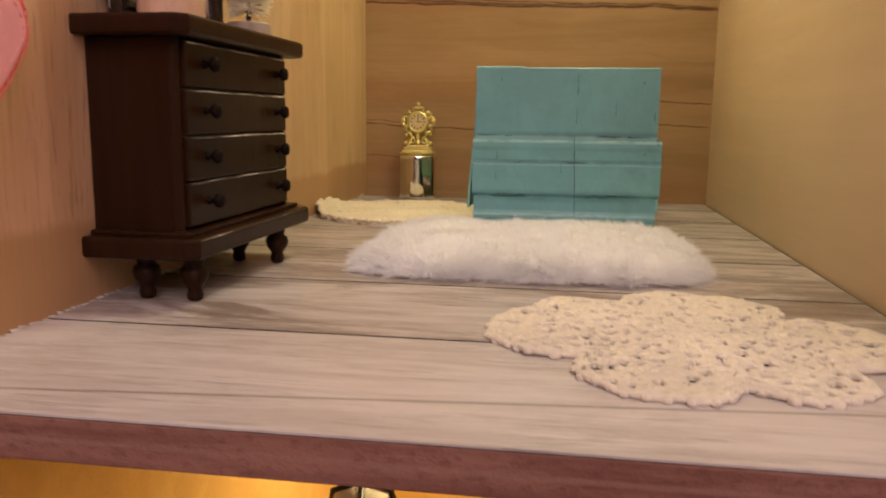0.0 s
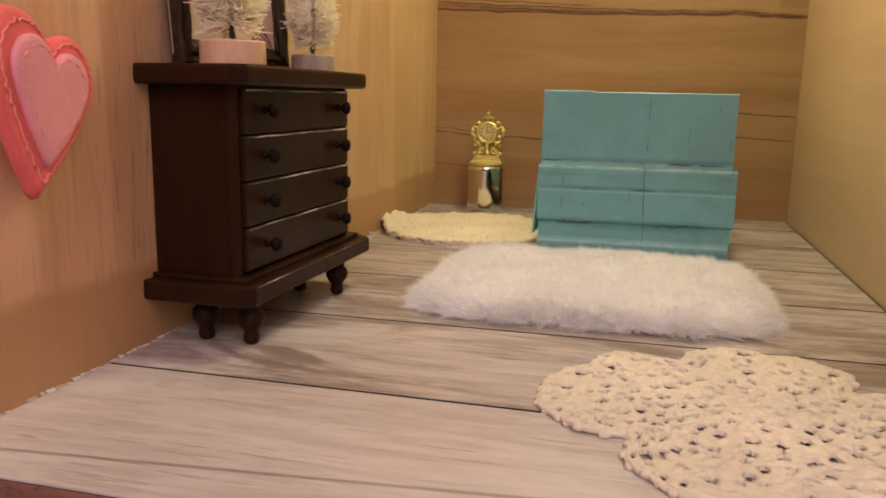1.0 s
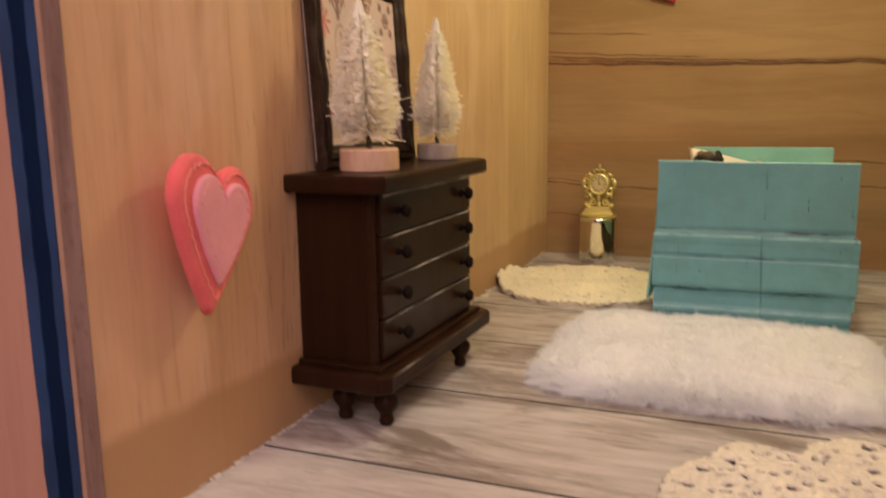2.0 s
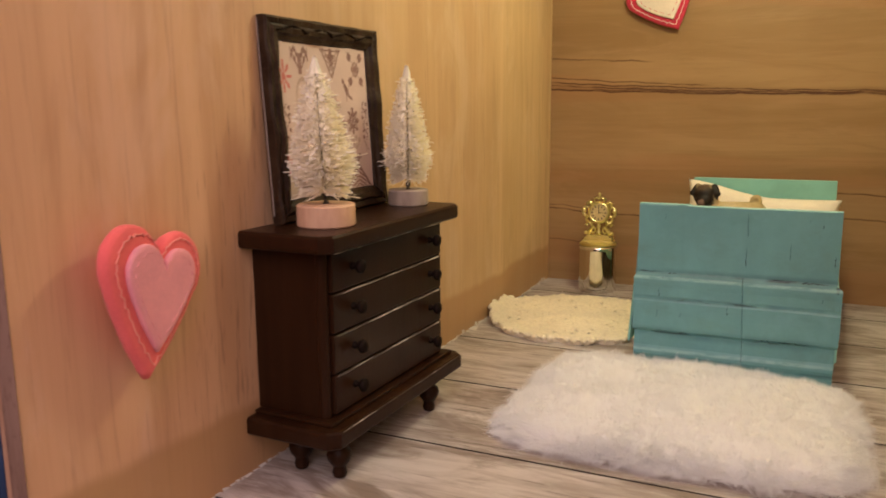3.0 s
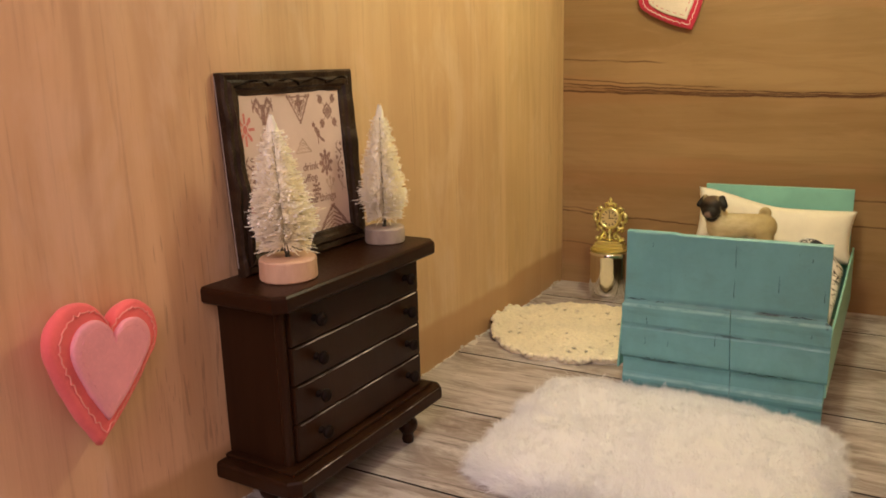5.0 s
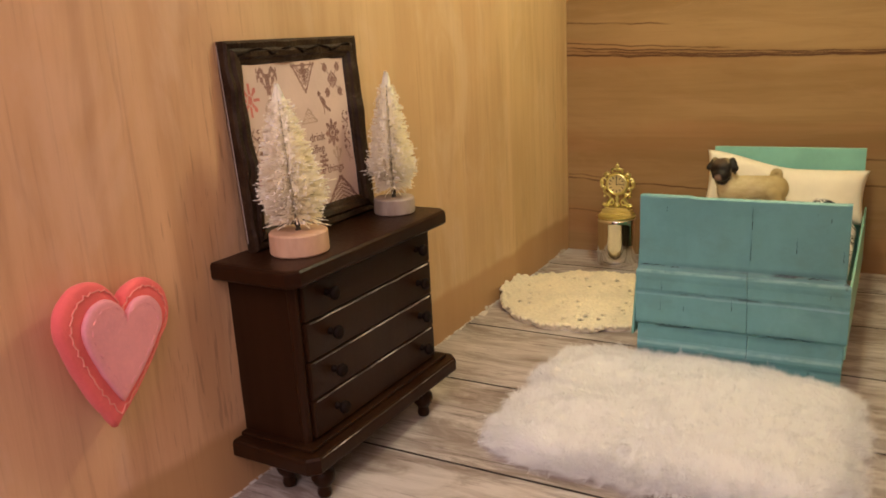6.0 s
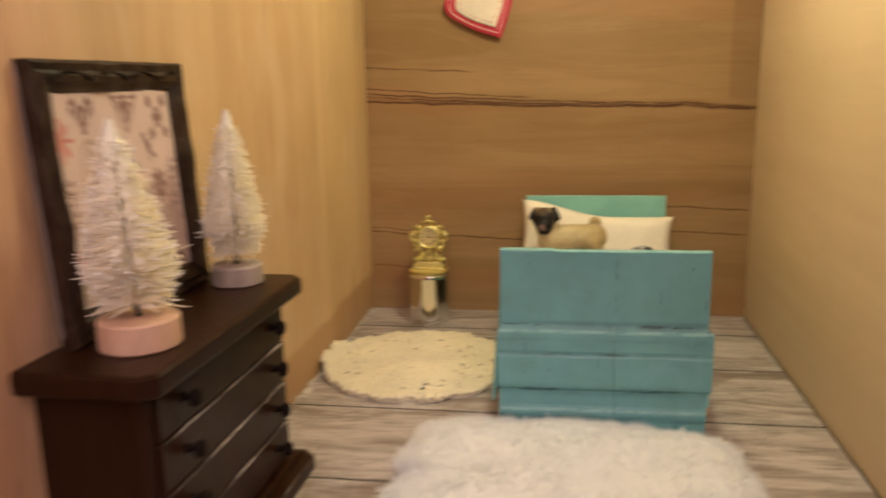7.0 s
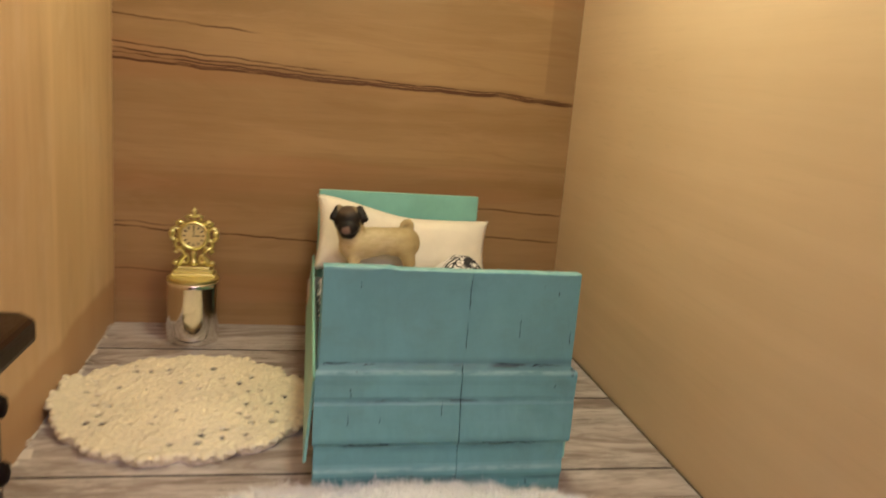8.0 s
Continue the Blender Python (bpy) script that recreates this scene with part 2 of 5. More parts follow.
def carved_wood():
    """Old stained moulding: brown-black in the hollows, rubbed olive brown on the ridges."""
    g = Nodes("carved_stained_wood")
    lump = g.noise(g.place((0.9, 0.9, 0.9)), 1.0, 4, 0.6, 0.8)
    fine = g.noise(g.place((2.2, 2.2, 2.2)), 1.8, 5, 0.7)
    c = g.mix(g.ramp(lump, 0.35, 0.65), (0.015, 0.006, 0.003), (0.038, 0.021, 0.0105))
    c = g.mix(g.math("MULTIPLY", g.ramp(fine, 0.56, 0.72), 0.7), c, (0.085, 0.055, 0.030))
    return g.finish(c, g.ramp(fine, 0.3, 0.7, 0.35, 0.55), g.math("ADD", lump, g.math("MULTIPLY", fine, 0.4)), 0.06, Specular_IOR_Level=0.22)


def worn_edge_wood():
    g = Nodes("rubbed_walnut_edge")
    coarse, thin = grain(g, "y", 1.6)
    c = g.mix(g.ramp(thin, 0.47, 0.60), (0.035, 0.022, 0.015), (0.72, 0.64, 0.57))
    return g.finish(c, 0.35, thin, 0.01)


def bed_paint(name, color, wear):
    """Chalky paint over wood: brush marks along the boards, dark rubbed spots."""
    g = Nodes(name)
    brush = g.noise(g.place((0.5, 0.5, 0.4)), 0.9, 5, 0.65)
    level = g.noise(g.place((0.35, 0.5, 0.9)), 1.3, 5, 0.65)
    c = g.mix(g.ramp(brush, 0.3, 0.7), tuple(v * 0.84 for v in color), color)
    c = g.mix(g.math("MULTIPLY", g.ramp(level, 0.5, 0.75), 0.30), c, tuple(v * 0.66 for v in color))
    ticks = g.ramp(g.noise(g.place((3.2, 3.2, 0.85)), 0.9, 2), 0.71, 0.735)
    some = g.ramp(g.noise(g.place((0.35, 0.35, 0.35), (5, 5, 2)), 1.0, 2), 0.52, 0.62)
    c = g.mix(g.math("MULTIPLY", g.math("MULTIPLY", ticks, some), wear), c, (0.012, 0.022, 0.03))
    return g, c, brush, level


def footboard_material():
    g, c, brush, level = bed_paint("turquoise_chalk_paint", (0.168, 0.425, 0.45), 0.8)
    x, _, z = g.axes(g.place())
    # downward brush streaks and cloudy grey-green patches where the paint is thin
    streak = g.noise(g.place((1.2, 1.0, 0.22), (1, 0, 3)), 1.0, 4, 0.6, 0.8)
    c = g.mix(g.math("MULTIPLY", g.ramp(streak, 0.50, 0.78), 0.18), c, (0.10, 0.245, 0.27))
    cloud = g.noise(g.place((0.45, 0.5, 0.6), (7, 2, 1)), 1.0, 5, 0.65, 0.5)
    c = g.mix(g.math("MULTIPLY", g.ramp(cloud, 0.50, 0.70), 0.40), c, (0.135, 0.285, 0.275))
    c = g.mix(g.math("MULTIPLY", g.ramp(cloud, 0.46, 0.30), 0.30), c, (0.21, 0.49, 0.53))
    rag = g.noise(g.place((0.8, 0.5, 3.5)), 1.0, 4, 0.7)
    smear = g.noise(g.place((0.35, 0.5, 0.5)), 1.0, 3)
    for z0, half, tint in ((4.68, 0.22, 0.7), (3.52, 0.12, 0.6), (1.95, 0.28, 0.7), (0.72, 0.12, 0.3)):
        near = g.ramp(g.math("ABSOLUTE", g.math("SUBTRACT", z, z0)), half * 0.3, half * 1.4, 1.0, 0.0)
        c = g.mix(g.math("MULTIPLY", g.math("MULTIPLY", near, g.ramp(smear, 0.34, 0.62)), tint * 0.7), c, (0.045, 0.13, 0.155))
        ink = g.math("MULTIPLY", g.ramp(g.math("ABSOLUTE", g.math("SUBTRACT", z, z0)), 0.02, 0.09, 1.0, 0.0), g.math("MULTIPLY", g.ramp(rag, 0.44, 0.52), g.ramp(g.noise(g.place((0.30, 0.1, 0.6), (z0 * 3, 3, 0)), 1.0, 2), 0.48, 0.55)))
        c = g.mix(g.math("MULTIPLY", ink, tint), c, (0.012, 0.022, 0.03))
    # wear and highlights on the ridges and the top edge, put into the paint
    for z0, half in ((4.46, 0.07), (1.12, 0.08), (7.72, 0.045)):
        pale_edge = g.ramp(g.math("ABSOLUTE", g.math("SUBTRACT", z, z0)), half * 0.3, half * 1.5, 1.0, 0.0)
        c = g.mix(g.math("MULTIPLY", g.math("MULTIPLY", pale_edge, g.ramp(rag, 0.36, 0.58)), 0.6), c, (0.34, 0.62, 0.60))
    return g.finish(c, g.ramp(cloud, 0.3, 0.7, 0.36, 0.5), level, 0.010)


def mint_material():
    g, c, brush, level = bed_paint("mint_chalk_paint", (0.26, 0.59, 0.53), 0.5)
    return g.finish(c, 0.4, brush, 0.012)


def felt(name, color, vary=0.12):
    g = Nodes(name)
    fuzz = g.noise(g.place(), 9.0, 5, 0.75)
    wide = g.noise(g.place(), 0.8, 3)
    c = g.mix(g.ramp(wide, 0.3, 0.7), tuple(v * (1 - vary) for v in color), color)
    c = g.mix(g.math("MULTIPLY", g.ramp(fuzz, 0.45, 0.7), 0.3), c, tuple(min(1, v * 1.15 + 0.015) for v in color))
    return g.finish(c, 0.95, fuzz, 0.022, Sheen_Weight=0.12, Sheen_Roughness=0.6)


def yarn(name, color):
    g = Nodes(name)
    twist = g.noise(g.place(), 4.5, 6, 0.8, 0.6)
    wide = g.noise(g.place(), 0.35, 3)
    c = g.mix(g.ramp(wide, 0.3, 0.7), tuple(v * 0.86 for v in color), color)
    c = g.mix(g.math("MULTIPLY", g.ramp(twist, 0.3, 0.6, 1.0, 0.0), 0.18), c, tuple(v * 0.6 for v in color))
    loops = g.node("ShaderNodeTexVoronoi", {"Vector": g.place(), "Scale": 4.6, "Randomness": 0.8}).outputs["Distance"]
    loops = g.ramp(loops, 0.1, 0.75, 1.0, 0.0)
    c = g.mix(g.ramp(loops, 0.0, 0.3, 0.22, 0.0), c, tuple(v * 0.6 for v in color))
    return g.finish(c, 0.92, g.math("MULTIPLY_ADD", twist, 0.9, g.math("MULTIPLY", loops, 0.6)), 0.05, Sheen_Weight=0.1)


def fur_material():
    g = Nodes("white_plush_pile")
    wide = g.noise(g.place(), 0.35, 3)
    each = g.node("ShaderNodeNewGeometry").outputs["Random Per Island"]
    c = g.mix(g.ramp(wide, 0.3, 0.7), (0.955, 0.955, 0.955), (0.975, 0.975, 0.975))
    c = g.mix(g.math("MULTIPLY", each, 0.25), c, (0.93, 0.925, 0.925))
    mat = g.finish(c, 0.95, g.noise(g.place(), 3.0, 4, 0.6), 0.04, Sheen_Weight=0.4, Sheen_Roughness=0.5)
    soft = g.node("ShaderNodeBsdfTranslucent", {"Color": c}).outputs[0]
    both = g.node("ShaderNodeMixShader", {0: 0.30, 1: g.shader.outputs[0], 2: soft}).outputs[0]
    g.tree.links.new(both, g.tree.nodes["Material Output"].inputs["Surface"])
    return mat


def bristle_material():
    g = Nodes("cream_bristles")
    x, y, z = g.axes(g.place())
    # frosting and the pinker light on the left side, both put into the colour
    pale_side = g.ramp(g.math("ADD", g.math("ADD", g.math("MULTIPLY", x, -0.85), g.math("MULTIPLY", y, -0.5)), g.noise(g.place(), 2.0, 2)), 0.25, 0.8)
    each = g.node("ShaderNodeNewGeometry").outputs["Random Per Island"]
    c = g.mix(each, (0.975, 0.92, 0.72), (0.99, 0.96, 0.83))
    c = g.mix(g.math("MULTIPLY", pale_side, 0.6), c, (0.97, 0.93, 0.87))
    mat = g.finish(c, 0.5)
    soft = g.node("ShaderNodeBsdfTranslucent", {"Color": c}).outputs[0]
    both = g.node("ShaderNodeMixShader", {0: 0.6, 1: g.shader.outputs[0], 2: soft}).outputs[0]
    g.tree.links.new(both, g.tree.nodes["Material Output"].inputs["Surface"])
    return mat


def turned_wood(name, light, dark):
    g = Nodes(name)
    rings = g.noise(g.place((1, 1, 0.35)), 2.2, 4, 0.6)
    fine = g.noise(g.place((3, 3, 0.5)), 3.0, 4)
    c = g.mix(g.ramp(rings, 0.3, 0.7), dark, light)
    return g.finish(c, 0.6, fine, 0.012)


def cloth(name, color):
    g = Nodes(name)
    weave = g.math("MULTIPLY", g.node("ShaderNodeTexWave", {"Vector": g.place(), "Scale": 7.0, "Distortion": 1.0}, bands="X").outputs["Fac"], g.node("ShaderNodeTexWave", {"Vector": g.place(), "Scale": 7.0, "Distortion": 1.0}, bands="Z").outputs["Fac"])
    wide = g.noise(g.place(), 0.6, 3)
    c = g.mix(g.ramp(wide, 0.3, 0.7), tuple(v * 0.9 for v in color), color)
    return g.finish(c, 0.85, weave, 0.012, Sheen_Weight=0.15)


def quilt_material():
    """White cotton with a loose black sprig print."""
    g = Nodes("printed_cotton")
    warp = g.noise(g.place((1.0, 1.0, 1.0)), 0.9, 2, 0.4, 1.5)
    vein = g.ramp(g.math("ABSOLUTE", g.math("SUBTRACT", warp, 0.5)), 0.018, 0.035, 1.0, 0.0)
    gate = g.ramp(g.noise(g.place(), 0.75, 2), 0.38, 0.46)
    spots = g.ramp(g.noise(g.place(), 2.6, 3, 0.7), 0.60, 0.64)
    mark = g.math("MAXIMUM", g.math("MULTIPLY", vein, gate), g.math("MULTIPLY", spots, g.ramp(g.noise(g.place((1, 1, 1), (3, 3, 3)), 0.55, 2), 0.5, 0.56)))
    x, y, _ = g.axes(g.place())
    fold = g.ramp(g.math("ADD", g.math("ABSOLUTE", g.math("SUBTRACT", x, 3.15)), g.math("ABSOLUTE", g.math("SUBTRACT", y, 10.35))), 0.55, 1.0, 1.0, 0.0)
    mark = g.math("MAXIMUM", mark, g.math("MULTIPLY", fold, g.ramp(g.noise(g.place((1.5, 1.0, 1.0)), 1.6, 3, 0.6), 0.42, 0.48)))
    side = g.math("MULTIPLY", g.ramp(x, -3.65, -3.35, 1.0, 0.0), g.ramp(g.noise(g.place((1.5, 1.0, 1.0)), 2.2, 3, 0.6), 0.42, 0.48))
    mark = g.math("MAXIMUM", mark, side)
    c = g.mix(mark, (0.80, 0.77, 0.74), (0.02, 0.02, 0.025))
    return g.finish(c, 0.85, g.noise(g.place(), 9.0, 3), 0.02)


def figurine_material():
    """Painted resin: fawn coat, black mask and ears, darker back."""
    g = Nodes("painted_resin")
    x, y, z = g.axes(g.place())

    def ball(cx, cy, cz, inner, outer):
        d = g.node("ShaderNodeVectorMath", {0: g.place((1 / 1.12, 1 / 1.12, 1 / 1.15)), 1: (cx, cy, cz)}, operation="DISTANCE").outputs["Value"]
        d = g.math("MULTIPLY_ADD", g.math("SUBTRACT", g.noise(g.place(), 3.0, 3), 0.5), 0.25, d)
        return g.ramp(d, inner, outer, 1.0, 0.0)

    mix = g.noise(g.place((1.2, 1.2, 2.0)), 1.6, 4, 0.6)
    c = g.mix(g.ramp(mix, 0.3, 0.7), (0.46, 0.37, 0.205), (0.57, 0.48, 0.29))
    c = g.mix(g.math("MULTIPLY", g.ramp(x, 0.2, 1.5), 0.6), c, (0.33, 0.24, 0.085))
    for b in ((-1.32, -0.95, 2.16, 0.54, 0.70), (-1.32, -0.75, 2.50, 0.34, 0.50), (-2.0, -0.5, 2.52, 0.36, 0.48), (-0.64, -0.5, 2.52, 0.36, 0.48)):
        c = g.mix(ball(*b), c, (0.012, 0.008, 0.006))
    c = g.mix(g.math("MULTIPLY", ball(-1.32, -0.62, 2.78, 0.2, 0.5), 0.75), c, (0.115, 0.075, 0.048))
    c = g.mix(g.math("MULTIPLY", ball(-1.32, -1.14, 1.96, 0.10, 0.26), 0.85), c, (0.26, 0.17, 0.135))
    return g.finish(c, 0.55, mix, 0.006, Specular_IOR_Level=0.25)


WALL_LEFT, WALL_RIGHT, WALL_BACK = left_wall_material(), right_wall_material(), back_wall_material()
PLANK, RAW_EDGE, UPRIGHT_EDGE = floor_material(), edge_material(), upright_edge_material()
SEAM = plain("dark_seam", (0.028, 0.02, 0.016), 0.8)
PAPER_EDGE = plain("torn_white_paper", (0.66, 0.61, 0.56), 0.8)
WALNUT, RUBBED, CARVED = dark_wood(), worn_edge_wood(), carved_wood()
KNOB = plain("black_brown_lacquer", (0.010, 0.0055, 0.004), 0.6, Specular_IOR_Level=0.06)
TURQUOISE, MINT = footboard_material(), mint_material()
CRACK = plain("open_crack", (0.008, 0.014, 0.018), 0.9)
CORAL, PINK = felt("coral_felt", (0.88, 0.145, 0.15)), felt("pink_felt", (0.86, 0.33, 0.40))
RED, CREAM_FELT = felt("red_felt", (0.55, 0.0263, 0.0675)), felt("cream_felt", (0.78, 0.68, 0.60))
THREAD_PINK, THREAD_WHITE = felt("pale_pink_thread", (0.90, 0.30, 0.27)), felt("white_thread", (0.86, 0.80, 0.76))
YARN_FRONT, YARN_BACK = yarn("ecru_cotton_yarn", (0.90, 0.815, 0.66)), yarn("cream_cotton_yarn", (0.93, 0.84, 0.62))
FUR, BACKING = fur_material(), plain("woven_backing", (0.30, 0.25, 0.22), 0.9)
BRISTLE, BRUSH_CORE = bristle_material(), plain("packed_cream_bristles", (0.97, 0.92, 0.74), 0.9, 0.04, 2.0, 0.03)
FROST = plain("white_frosting", (0.93, 0.90, 0.86), 0.5, 0.03, 2.0, 0.01)
WIRE = plain("dark_green_wire", (0.045, 0.042, 0.030), 0.4)
DISC_PALE, DISC_GREY = turned_wood("pale_birch", (0.62, 0.40, 0.27), (0.53, 0.32, 0.21)), turned_wood("greyed_birch", (0.38, 0.31, 0.26), (0.27, 0.215, 0.18))
GOLD = plain("polished_brass", (0.80, 0.73, 0.33), 0.33, 0.1, 1.0, 0.01, Metallic=1.0)
CHROME = plain("polished_nickel", (0.80, 0.78, 0.75), 0.05, 0.03, 1.0, 0.0, Metallic=1.0)
INK = plain("dark_enamel", (0.03, 0.022, 0.012), 0.5)
PILLOW, QUILT, SHEET = cloth("ivory_cotton", (0.93, 0.87, 0.74)), quilt_material(), cloth("plain_sheet", (0.72, 0.68, 0.64))
RESIN = figurine_material()
PAPER = plain("blush_printed_paper", (0.62, 0.475, 0.43), 0.6, 0.05)
PRINT_BROWN, PRINT_ROSE, PRINT_TAN = plain("brown_print", (0.25, 0.135, 0.118), 0.7), plain("rose_print", (0.58, 0.17, 0.155), 0.7), plain("tan_print", (0.46, 0.33, 0.275), 0.7)
BARE_STRIP = turned_wood("bare_pink_wood", (0.46, 0.27, 0.18), (0.36, 0.20, 0.13))
NAVY = plain("navy_paint", (0.012, 0.042, 0.115), 0.5, 0.25)
SLOT = plain("dark_slot", (0.004, 0.013, 0.042), 0.9, Specular_IOR_Level=0.1)
ROOM_PAINT = plain("rosy_beige_room_paint", (0.40, 0.31, 0.285), 0.8, 0.05, 0.05)
LOWER_WOOD = plywood("golden_plywood", "x", (0.66, 0.45, 0.16), (0.58, 0.37, 0.12), 0.2, (1, 2, 8))
LOWER_WOOD = LOWER_WOOD[0].finish(LOWER_WOOD[1], 0.5, LOWER_WOOD[2], 0.01)


# ---- building helpers (centimetres) ----
def as_mesh(name, bm, mat, smooth=False):
    me = bpy.data.meshes.new(name)
    bmesh.ops.transform(bm, matrix=Matrix.Scale(CM, 4), verts=bm.verts)
    bm.to_mesh(me)
    bm.free()
    me.materials.append(mat)
    if smooth:
        me.shade_smooth()
    return me


def raw_mesh(name, verts, faces, mat, smooth=False):
    me = bpy.data.meshes.new(name)
    me.from_pydata((np.asarray(verts, float) * CM).tolist(), [], [list(map(int, f)) for f in faces])
    me.materials.append(mat)
    if smooth:
        me.shade_smooth()
    return me


def thing(name, at=(0, 0, 0), turn=0.0, label="", category="", group="", kind=""):
    ob = new(name)
    ob.matrix_world = pose(at[0] * CM, at[1] * CM, at[2] * CM, 0, 0, turn)
    ob.empty_display_size = 0.01
    return tagged(ob, label, category, group, kind)


def part(name, bm, mat, parent, label="", smooth=False, at=None):
    me = bm if isinstance(bm, bpy.types.Mesh) else as_mesh(name, bm, mat, smooth)
    ob = new(name, me)
    ob.parent = parent
    if at is not None:
        ob.matrix_local = Matrix.Translation(at.translation * CM) @ at.to_3x3().to_4x4() if isinstance(at, Matrix) else Matrix.Translation(Vector(at) * CM)
    return tagged(ob, label)


def single(name, bm, mat, label, category, kind="", smooth=False, at=(0, 0, 0), turn=0.0):
    me = bm if isinstance(bm, bpy.types.Mesh) else as_mesh(name, bm, mat, smooth)
    ob = new(name, me)
    ob.matrix_world = pose(at[0] * CM, at[1] * CM, at[2] * CM, 0, 0, turn)
    return tagged(ob, label, category, "", kind)


def box(x0, x1, y0, y1, z0, z1, bevel=0.0, steps=2, bm=None):
    bm = bm or bmesh.new()
    m = Matrix.Translation(((x0 + x1) / 2, (y0 + y1) / 2, (z0 + z1) / 2)) @ Matrix.Diagonal((x1 - x0, y1 - y0, z1 - z0, 1))
    made = bmesh.ops.create_cube(bm, size=1, matrix=m)["verts"]
    if bevel:
        edges = list({e for v in made for e in v.link_edges})
        bmesh.ops.bevel(bm, geom=edges, offset=bevel, segments=steps, affect="EDGES", profile=0.6)
    return bm


def lathe(profile, sides=24, bm=None, at=(0, 0, 0), tilt=None):
    """Turns (radius, height) pairs round the z axis."""
    bm = bm or bmesh.new()
    m = Matrix.Translation(at) @ (tilt or Matrix())
    rings = [[bm.verts.new(m @ Vector((r * math.cos(2 * math.pi * k / sides), r * math.sin(2 * math.pi * k / sides), z))) for k in range(sides)] for r, z in profile]
    for a, b in zip(rings, rings[1:]):
        for k in range(sides):
            bm.faces.new((a[k], a[(k + 1) % sides], b[(k + 1) % sides], b[k]))
    bm.faces.new(rings[0][::-1])
    bm.faces.new(rings[-1])
    return bm


def tube(points, radius, sides=8, closed=False, bm=None, taper=None):
    """A round cord through points."""
    bm = bm or bmesh.new()
    pts = [Vector(p) for p in points]
    n = len(pts)
    rings = []
    for k, p in enumerate(pts):
        ahead = (pts[(k + 1) % n] - pts[k - 1]) if closed or 0 < k < n - 1 else (pts[1] - pts[0] if k == 0 else pts[-1] - pts[-2])
        side = ahead.cross(Vector((0.13, 0.21, 0.97))).normalized()
        up = side.cross(ahead).normalized()
        r = radius * (taper(k / (n - 1)) if taper else 1.0)
        rings.append([bm.verts.new(p + r * (math.cos(a) * side + math.sin(a) * up)) for a in (2 * math.pi * j / sides for j in range(sides))])
    pairs = list(zip(rings, rings[1:])) + ([(rings[-1], rings[0])] if closed else [])
    for a, b in pairs:
        for j in range(sides):
            bm.faces.new((a[j], b[j], b[(j + 1) % sides], a[(j + 1) % sides]))
    if not closed:
        bm.faces.new(rings[0])
        bm.faces.new(rings[-1][::-1])
    return bm


def prism(outline, z0, z1, bevel=0.0, steps=2):
    """An outline in x and y, raised from z0 to z1."""
    bm = bmesh.new()
    low = [bm.verts.new((x, y, z0)) for x, y in outline]
    face = bm.faces.new(low)
    up = bmesh.ops.extrude_face_region(bm, geom=[face])["geom"]
    bmesh.ops.translate(bm, vec=(0, 0, z1 - z0), verts=[v for v in up if isinstance(v, bmesh.types.BMVert)])
    bmesh.ops.recalc_face_normals(bm, faces=bm.faces)
    if bevel:
        top = [e for e in bm.edges if all(abs(v.co.z - z1) < 1e-6 for v in e.verts)]
        bmesh.ops.bevel(bm, geom=top, offset=bevel, segments=steps, affect="EDGES", profile=0.5)
    return bm


# ---- the setting ----
X0, X1, Y0, Y1, TOP, BOARD = -11.7, 11.3, 14.15, 55.45, 29.0, 0.65

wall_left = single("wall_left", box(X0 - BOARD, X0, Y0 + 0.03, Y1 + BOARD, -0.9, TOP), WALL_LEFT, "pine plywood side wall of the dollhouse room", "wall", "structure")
part("raw_edge", box(X0 - 0.5, X0 + 0.03, Y0, Y0 + 0.026, -0.9, TOP, 0.01), UPRIGHT_EDGE, wall_left, "rough brown sawn board edge")
wall_right = single("wall_right", box(X1, X1 + BOARD, Y0 + 0.03, Y1 + BOARD, -0.9, TOP), WALL_RIGHT, "pale birch plywood side wall of the dollhouse room", "wall", "structure")
part("raw_edge", box(X1, X1 + BOARD, Y0, Y0 + 0.026, -0.9, TOP, 0.01), UPRIGHT_EDGE, wall_right, "rough brown sawn board edge")
single("wall_back", box(X0, X1, Y1, Y1 + BOARD, -0.9, TOP), WALL_BACK, "brown veneer back wall with dark mineral streaks", "wall", "structure")
single("ceiling", box(X0 - BOARD, X1 + BOARD, Y0, Y1 + BOARD, TOP, TOP + BOARD), WALL_RIGHT, "plain plywood ceiling of the dollhouse room", "ceiling", "structure")

# floor: a board with a printed plank sheet on it
floor = single("floor", box(X0, X1, Y0 + 0.03, Y1, -0.9, -0.045), SEAM, "dollhouse floor of whitewashed grey printed planks", "floor", "structure")
part("raw_edge", box(X0, X1, Y0 - 0.02, Y0 + 0.026, -0.9, -0.05, 0.03), RAW_EDGE, floor, "rough reddish brown sawn board edge")
seams = [Y0 - 0.02, 20.45, 26.82, 33.25, 39.72, 46.05, 51.6, Y1]
for a, b in zip(seams, seams[1:]):
    plank = part("plank", box(X0 + 0.02, X1 - 0.12, a + 0.055, b - 0.055, -0.044, 0.0), PLANK, floor)
    plank.data.materials.append(SEAM)
    for face in plank.data.polygons:
        face.material_index = 1 if abs(face.normal.y) > 0.5 and abs(face.center.y / CM - Y0) > 0.5 else 0
